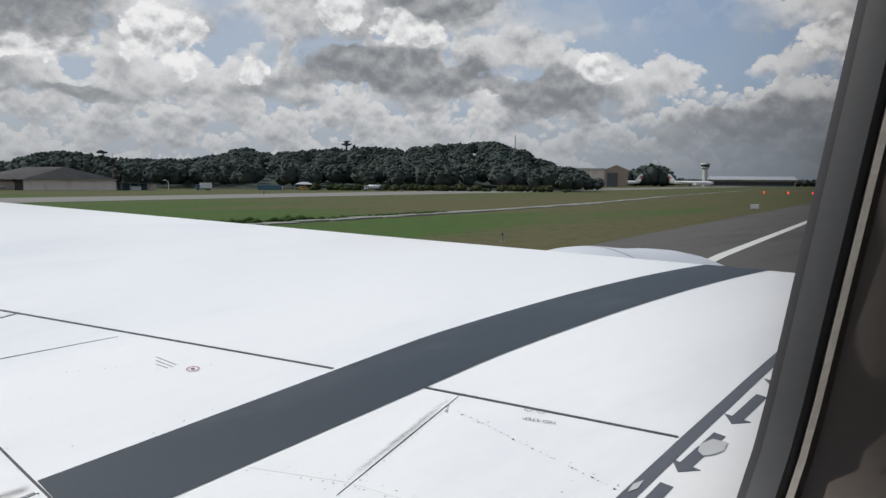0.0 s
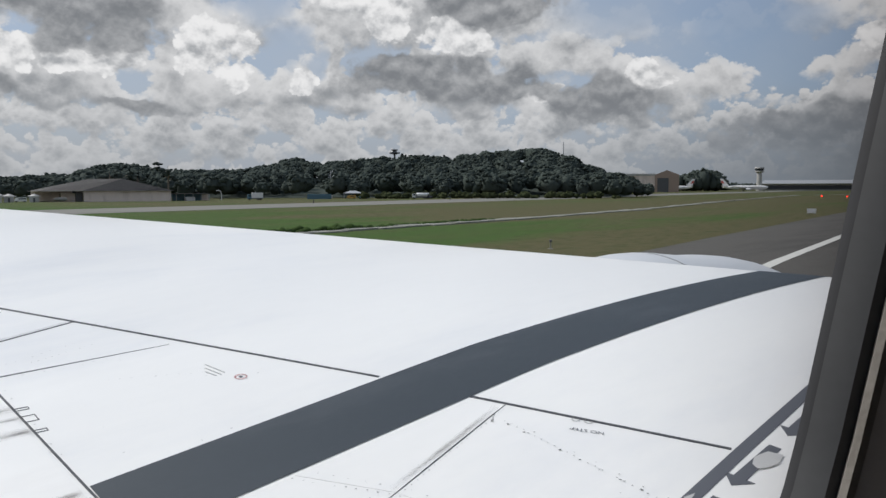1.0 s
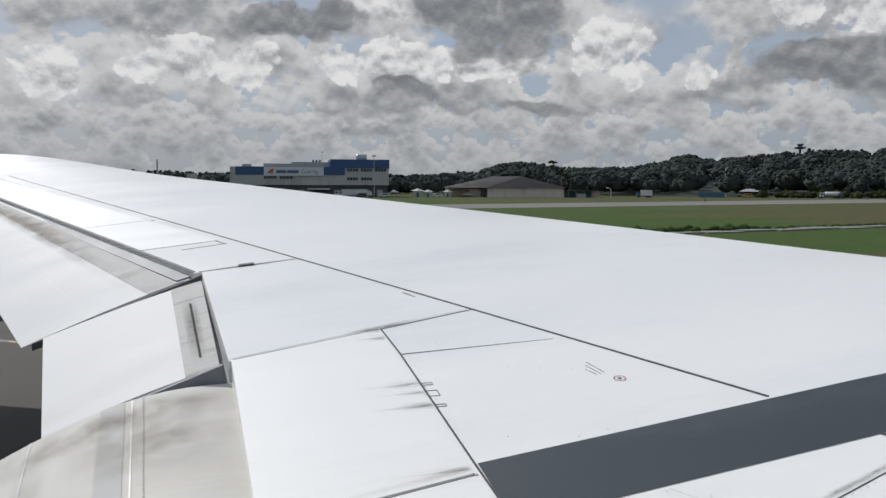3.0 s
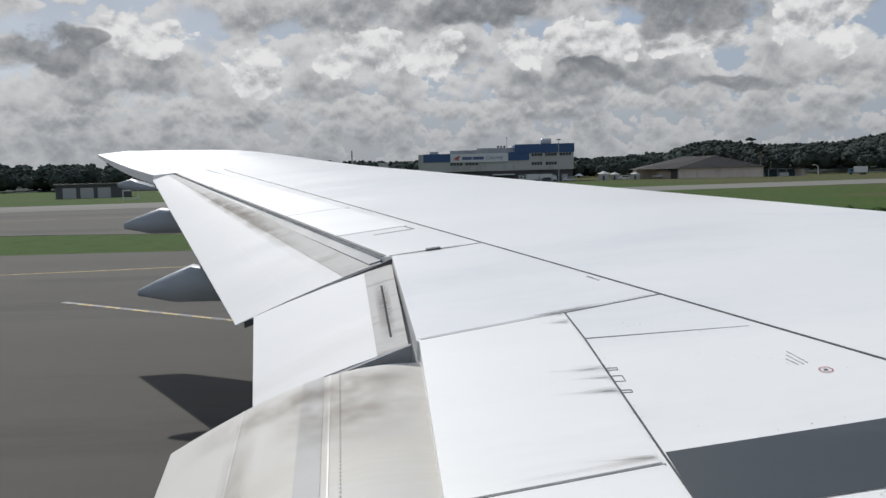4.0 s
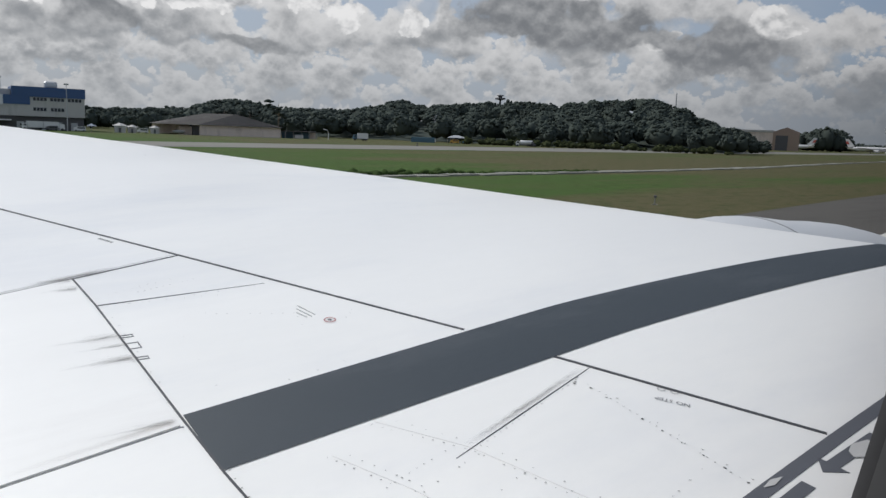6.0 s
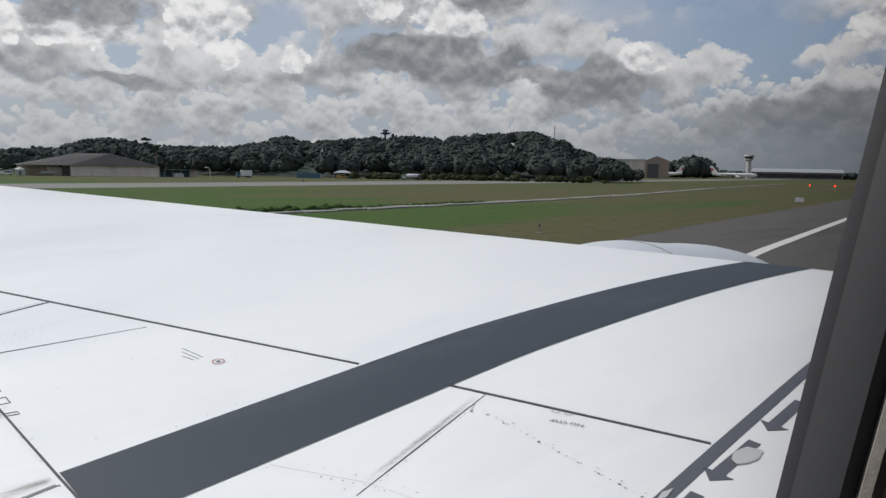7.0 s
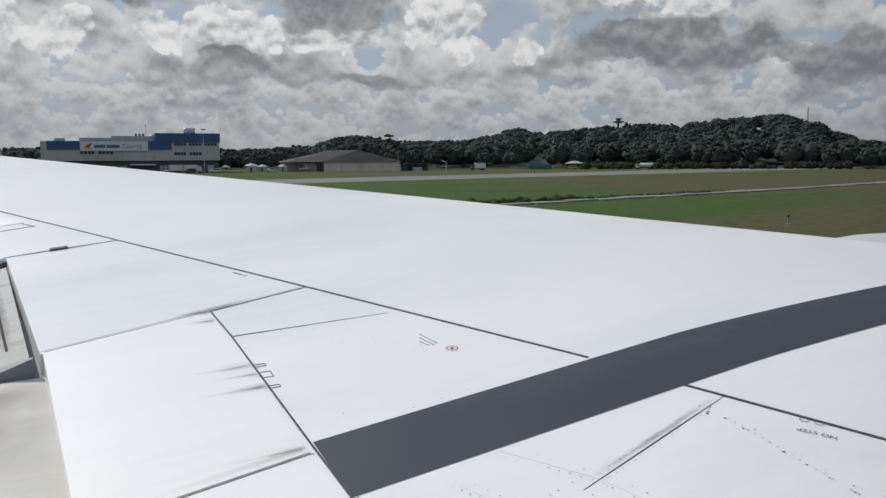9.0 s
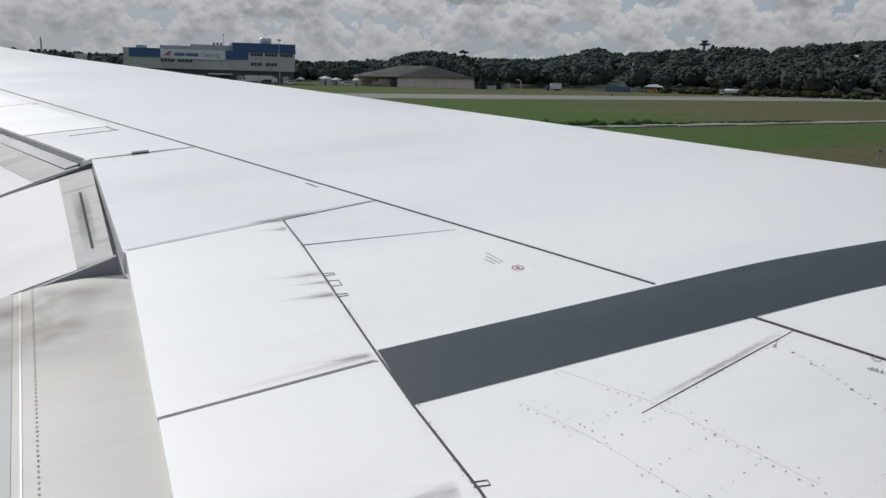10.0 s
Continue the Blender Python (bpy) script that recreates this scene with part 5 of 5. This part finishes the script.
for x in (-4.8, 4.6):
    part("post", boxed(x, x + 0.2, -2.8, -2.6, 0, 2.6), STEEL, car)
dk = thing("tractor", place(269.1, 296.0, -41), "small dark tractor at the taxiway edge", "tractor")
part("body", boxed(-1.4, 1.4, -0.7, 0.7, 0.5, 1.5, bevel=0.1), DARK_BASE, dk)
part("cab", boxed(-1.0, 0.3, -0.65, 0.65, 1.5, 2.6, bevel=0.1), DARK_BASE, dk)
for x, r in ((-0.8, 0.75), (0.9, 0.5)):
    for y in (-0.8, 0.8):
        w = part("wheel", revolve([(-0.15, r * 0.5), (-0.15, r), (0.15, r), (0.15, r * 0.5)], 16), TYRE, dk)
        w.matrix_local = pose(x, y, r, 90, 0, 0)
hook = thing("bent_lamp_post", place(176.8, 341.1), "white bent lamp post by the grass", "lamp post")
cu = bpy.data.curves.new("tube", "CURVE")
cu.dimensions, cu.bevel_depth, cu.bevel_resolution = "3D", 0.16, 2
sp = cu.splines.new("POLY")
pts = [(0, 0, 0), (0, 0, 3.2), (-0.2, 0, 3.9), (-0.8, 0, 4.4), (-1.6, 0, 4.6), (-2.4, 0, 4.5)]
sp.points.add(len(pts) - 1)
for p, q in zip(sp.points, pts):
    p.co = (*q, 1)
tmp = bpy.data.objects.new("tube", cu)
me = bpy.data.meshes.new_from_object(tmp)
bpy.data.objects.remove(tmp)
me.materials.append(WHITE)
tube = new("post", me)
tube.parent = hook

# ---- airfield lights and signs ----
GLOW = bpy.data.materials.new("red_lamp_glow")
GLOW.use_nodes = True
gb = GLOW.node_tree.nodes["Principled BSDF"]
gb.inputs["Base Color"].default_value = (0.5, 0.02, 0.01, 1)
gb.inputs["Emission Color"].default_value = (1.0, 0.02, 0.015, 1)
gb.inputs["Emission Strength"].default_value = 4.0
stop = thing("stop_light", place(415.5, 158.0), "small lit red guard light on the grass", "airfield light", "red guard lights")
part("stand", revolve([(0, 0.35), (0.7, 0.3)], 10), YELLOW, stop)
part("lens", revolve([(0.7, 0.32), (1.2, 0.36), (1.4, 0.2)], 12), GLOW, stop, "glowing red lens")
for x, y in ((410.4, 143.9), (421.5, 135.6), (434.9, 130.4)):
    copy_thing(stop, place(x, y))
sgn = thing("taxiway_sign", place(165.6, 64.9), "low white box sign on the grass", "sign")
part("box", boxed(-0.85, 0.85, -0.15, 0.15, 0.25, 1.15, bevel=0.03), SIGN, sgn)
for x in (-0.6, 0.5):
    part("leg", boxed(x, x + 0.1, -0.05, 0.05, 0, 0.25), STEEL, sgn)
post = thing("marker_post", place(55.4, 44.7), "short white marker post with dark cap on dry grass", "marker post")
part("base_plate", boxed(-0.25, 0.25, -0.25, 0.25, 0, 0.06), CONCRETE, post)
part("shaft", revolve([(0.06, 0.06), (0.62, 0.05)], 12), CONCRETE, post, "pale shaft")
part("cap", revolve([(0.62, 0.12), (0.80, 0.14), (0.86, 0.06)], 12), DARK_BASE, post, "dark lamp cap")
stub = thing("edge_light", place(43.2, 63.9), "tiny white edge light in the grass", "airfield light")
part("stem", revolve([(0, 0.05), (0.35, 0.05)], 8), STEEL, stub)
part("lens", revolve([(0.35, 0.09), (0.5, 0.06)], 10), SIGN, stub)
for x, y in ((160.6, 239.6), (250.6, 261.4), (329.4, 282.7)):
    p2 = thing("taxiway_light_post", place(x, y), "small dark taxiway light post", "airfield light", "taxiway light posts")
    part("stem", revolve([(0, 0.25), (1.3, 0.2)], 8), DARK_BASE, p2)

# ---- structures on the hill and beyond ----
lt = thing("lookout_tower", pose(445.4, 535.8, hill(39.7, 697)), "dark lookout tower with a flat disc top on the hill", "tower")
part("stem", revolve([(0, 1.0), (17.0, 0.8)], 10), DARK_BASE, lt)
part("disc", revolve([(15.2, 0.8), (16.2, 4.6), (17.2, 4.6), (17.4, 1.8), (18.6, 1.8), (18.9, 3.0), (19.7, 2.8), (19.9, 0.2)], 20), DARK_BASE, lt, "flat layered top")
rm = thing("lattice_mast", pose(617.7, 482.1, hill(52.1, 784)), "slim steel lattice mast on the hill", "mast")
for a in range(3):
    x, y = 0.7 * math.cos(a * 2.1), 0.7 * math.sin(a * 2.1)
    part("leg", loft([[(x - .3, y - .3, 0), (x + .3, y - .3, 0), (x + .3, y + .3, 0), (x - .3, y + .3, 0)],
                      [(x * .4 - .2, y * .4 - .2, 29), (x * .4 + .2, y * .4 - .2, 29), (x * .4 + .2, y * .4 + .2, 29), (x * .4 - .2, y * .4 + .2, 29)]]), STEEL, rm)
for z in range(2, 28, 2):
    part("brace", boxed(-0.6, 0.6, -0.15, 0.15, z, z + 0.3), STEEL, rm)

atc = thing("control_tower", place(1254.0, 575.8), "grey concrete airport control tower", "control tower")
part("shaft", revolve([(0, 4.5), (29, 3.8)], 12), WALL_PALE, atc)
part("gallery", revolve([(29, 4.2), (31, 7.0), (32.5, 7.0)], 12), WALL_PALE, atc)
part("cab", revolve([(32.5, 6.2), (36.5, 7.4)], 12), WINDOW_GLASS, atc, "dark glazed control cab")
part("roof", revolve([(36.5, 7.8), (38.7, 7.0)], 12), WALL_PALE, atc)
term = thing("airport_terminal", place(1373.3, 545.6), "long low pale airport terminal", "terminal")
part("wall", boxed(-72, 72, 0, 40, 0, 12), WALL_PALE, term)
part("glazing", boxed(-70, 70, -0.6, 0, 2, 9), WINDOW_GLASS, term, "dark window band")
part("roof", loft([[(-75, -6, 12), (75, -6, 12), (75, 45, 12), (-75, 45, 12)], [(-70, 8, 18), (70, 8, 18), (70, 30, 18), (-70, 30, 18)]]), STEEL, term, "pale shallow roof")
fh = thing("maintenance_hangar", place(822.3, 530.5), "large pale aircraft hangar with a reddish gable", "hangar")
part("wall", boxed(-42, 22, 0, 50, 0, 20), WALL_CREAM, fh)
part("roof", boxed(-43, 23, -1, 51, 20, 22.5), WALL_PALE, fh)
part("gable", loft([[(22, -2, 0), (50, -2, 0), (50, -2, 21), (36, -2, 26.5), (22, -2, 21)], [(22, 50, 0), (50, 50, 0), (50, 50, 21), (36, 50, 26.5), (22, 50, 21)]]), TERRACOTTA, fh, "reddish gable end")
part("hangar_door", boxed(25, 38, -2.6, -2, 0, 17), DARK_BASE, fh, "dark open hangar door")


def airliner(at, turn, size, tail_colour, label):
    pl = thing("airliner", place(at[0], at[1], turn), label, "aircraft")
    part("fuselage", revolve([(-29, 0.3), (-26, 1.0), (-18, 2.4), (-8, 2.8), (20, 2.8), (26, 2.3), (29, 1.0), (29.6, 0.2)], 18, "X", at=(0, 0, 5.5)), WHITE, pl, "white fuselage", True)
    part("tail_fin", loft([[(-28, -0.3, 7.0), (-20, -0.3, 7.6), (-20, 0.3, 7.6), (-28, 0.3, 7.0)], [(-32, -0.15, 17.5), (-28, -0.15, 17.5), (-28, 0.15, 17.5), (-32, 0.15, 17.5)]]), WHITE, pl, "white tail fin")
    part("tail_stripe", loft([[(-30.2, -0.32, 11.5), (-26.2, -0.32, 10.5), (-26.2, 0.32, 10.5), (-30.2, 0.32, 11.5)], [(-31.2, -0.28, 14.6), (-28.4, -0.28, 14.6), (-28.4, 0.28, 14.6), (-31.2, 0.28, 14.6)]]), tail_colour, pl, "red tail stripe")
    for sgn_y in (-1, 1):
        part("wing", loft([[(-4, sgn_y * 2.5, 4.2), (6, sgn_y * 2.5, 4.4), (6, sgn_y * 2.5, 5.2), (-4, sgn_y * 2.5, 4.8)], [(-13, sgn_y * 28, 6.6), (-10, sgn_y * 28, 6.6), (-10, sgn_y * 28, 6.9), (-13, sgn_y * 28, 6.9)]]), WHITE, pl)
        part("tailplane", loft([[(-28, sgn_y * 0.8, 6.6), (-22, sgn_y * 0.8, 6.6), (-22, sgn_y * 0.8, 7.0), (-28, sgn_y * 0.8, 7.0)], [(-30, sgn_y * 9, 7.6), (-28, sgn_y * 9, 7.6), (-28, sgn_y * 9, 7.8), (-30, sgn_y * 9, 7.8)]]), WHITE, pl)
        part("engine", revolve([(0, 1.0), (1, 1.5), (5, 1.6), (6, 1.3)], 14, "X", at=(2, sgn_y * 9, 3.1)), WHITE, pl)
        part("main_gear", revolve([(0, 0.6), (4.0, 0.3)], 8, at=(-2, sgn_y * 4, 0)), DARK_BASE, pl)
    part("nose_gear", revolve([(0, 0.5), (3.5, 0.25)], 8, at=(24, 0, 0)), DARK_BASE, pl)
    part("window_row", boxed(-20, 22, -2.86, -2.7, 5.9, 6.3), WINDOW_GLASS, pl)
    return pl


airliner((975, 573), 117, 1, SIGN_RED, "white airliner with a red tail parked on the far apron")
airliner((1020, 488), -70, 1, SIGN_RED, "white airliner with a red tail parked near the terminal")

# far woods beyond the terminal and low bushes before the hill
far = Clumps(21)
for i in range(330):
    b = far.r.uniform(57.8, 82)
    r = far.r.uniform(1650, 1900)
    h = far.r.uniform(9, 15)
    far.crown(r * math.sin(radians(b)), r * math.cos(radians(b)), 0, h, h * 1.8, 2)
for i in range(120):
    b = far.r.uniform(59.2, 63.2)
    r = far.r.uniform(1160, 1220)
    e = np.interp(b, (59.2, 60.1, 61.9, 62.8, 63.2), (0.6, 0.95, 1.4, 1.1, 0.6))
    h = 5.6 + r * math.tan(radians(e))
    far.crown(r * math.sin(radians(b)), r * math.cos(radians(b)), 0, h * far.r.uniform(0.7, 1), h * 0.7, 4)
for i in range(420):
    b = far.r.uniform(-60, 13)
    r = far.r.uniform(470, 620)
    h = far.r.uniform(8, 14)
    far.crown(r * math.sin(radians(b)), r * math.cos(radians(b)), 0, h, h * 0.9, 5)
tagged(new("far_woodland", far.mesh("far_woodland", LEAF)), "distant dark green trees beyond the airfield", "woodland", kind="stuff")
bush = Clumps(31)
for i in range(95):
    b = bush.r.uniform(37, 56.3)
    r = bush.r.uniform(404, 428)
    h = bush.r.uniform(1.4, 4.4)
    bush.crown(r * math.sin(radians(b)), r * math.cos(radians(b)), -0.3, h, h * bush.r.uniform(1.0, 1.7), 5)
tagged(new("bushes", bush.mesh("bushes", BUSH)), "low olive green bushes at the foot of the hill", "bushes", kind="stuff")


def lone_tree(at, height, seed, sparse, label, umbrella=False):
    """A tree with a tapered trunk, forked limbs and separate leaf clumps with gaps between them."""
    t = thing("tree", pose(at[0], at[1], at[2]), label, "tree")
    r = np.random.RandomState(seed)
    part("trunk", revolve([(0, height * 0.035), (height * 0.35, height * 0.025), (height * 0.7, height * 0.014), (height * 0.92, 0.05)], 8), BARK, t)
    crown = Clumps(seed)
    for k in range(7):
        a, z0 = r.uniform(0, 2 * math.pi), height * r.uniform(0.45, 0.75)
        ln = height * r.uniform(0.15, 0.34)
        e = Vector((ln * math.cos(a), ln * math.sin(a), z0 + ln * (0.25 if umbrella else 0.7)))
        o = height * 0.012
        part("limb", loft([[(-o, -o, z0), (o, -o, z0), (o, o, z0), (-o, o, z0)], [(e.x - .06, e.y - .06, e.z), (e.x + .06, e.y - .06, e.z), (e.x + .06, e.y + .06, e.z), (e.x - .06, e.y + .06, e.z)]]), BARK, t)
        for _ in range(sparse):
            q = height * r.uniform(0.03, 0.075)
            crown.add(e.x + r.normal(0, height * .05), e.y + r.normal(0, height * .05), e.z + r.normal(0, height * (.02 if umbrella else .05)), q * 1.3, q * 1.3, q * 0.7, 1, 0.35)
    cr = new("crown", crown.mesh("crown", LEAF))
    cr.parent = t
    return t


bare = thing("bare_tree", pose(280.3, 399.1, hill(35.1, 488) - 0.3), "bare pale tree on the wooded slope", "tree")
part("trunk", revolve([(0, 0.45), (8, 0.3), (15, 0.08)], 8), STEEL, bare)
for k in range(9):
    a, z0 = k * 2.4, 6 + k * 0.9
    e = Vector((2.6 * math.cos(a), 2.6 * math.sin(a), z0 + 2.4))
    part("limb", loft([[(-.14, -.14, z0), (.14, -.14, z0), (.14, .14, z0), (-.14, .14, z0)], [(e.x - .05, e.y - .05, e.z), (e.x + .05, e.y - .05, e.z), (e.x + .05, e.y + .05, e.z), (e.x - .05, e.y + .05, e.z)]]), STEEL, bare)
lone_tree((174.6, 394.4, 0), 19.0, 3, 4, "tall sparse tree standing above the wood")
lone_tree((142.2, 387.6, 0), 15.5, 7, 34, "flat-topped spreading tree behind the shed", True)
lone_tree((149.7, 391.7, 0), 14.0, 8, 10, "dark broad tree behind the shed")
lone_tree((157.2, 390.9, 0), 13.5, 12, 10, "dark broad tree behind the shed")
for i, (b, r, h) in enumerate(((-17.5, 420, 12.5), (-15.2, 430, 12), (-12.9, 425, 11.8), (-12.0, 440, 12.4), (-8.9, 425, 11.5), (-7.0, 430, 11.7), (-5.0, 425, 11.0))):
    lone_tree((r * math.sin(radians(b)), r * math.cos(radians(b)), 0), h, 40 + i, 7, "slender palm-like tree beyond the wing", True)
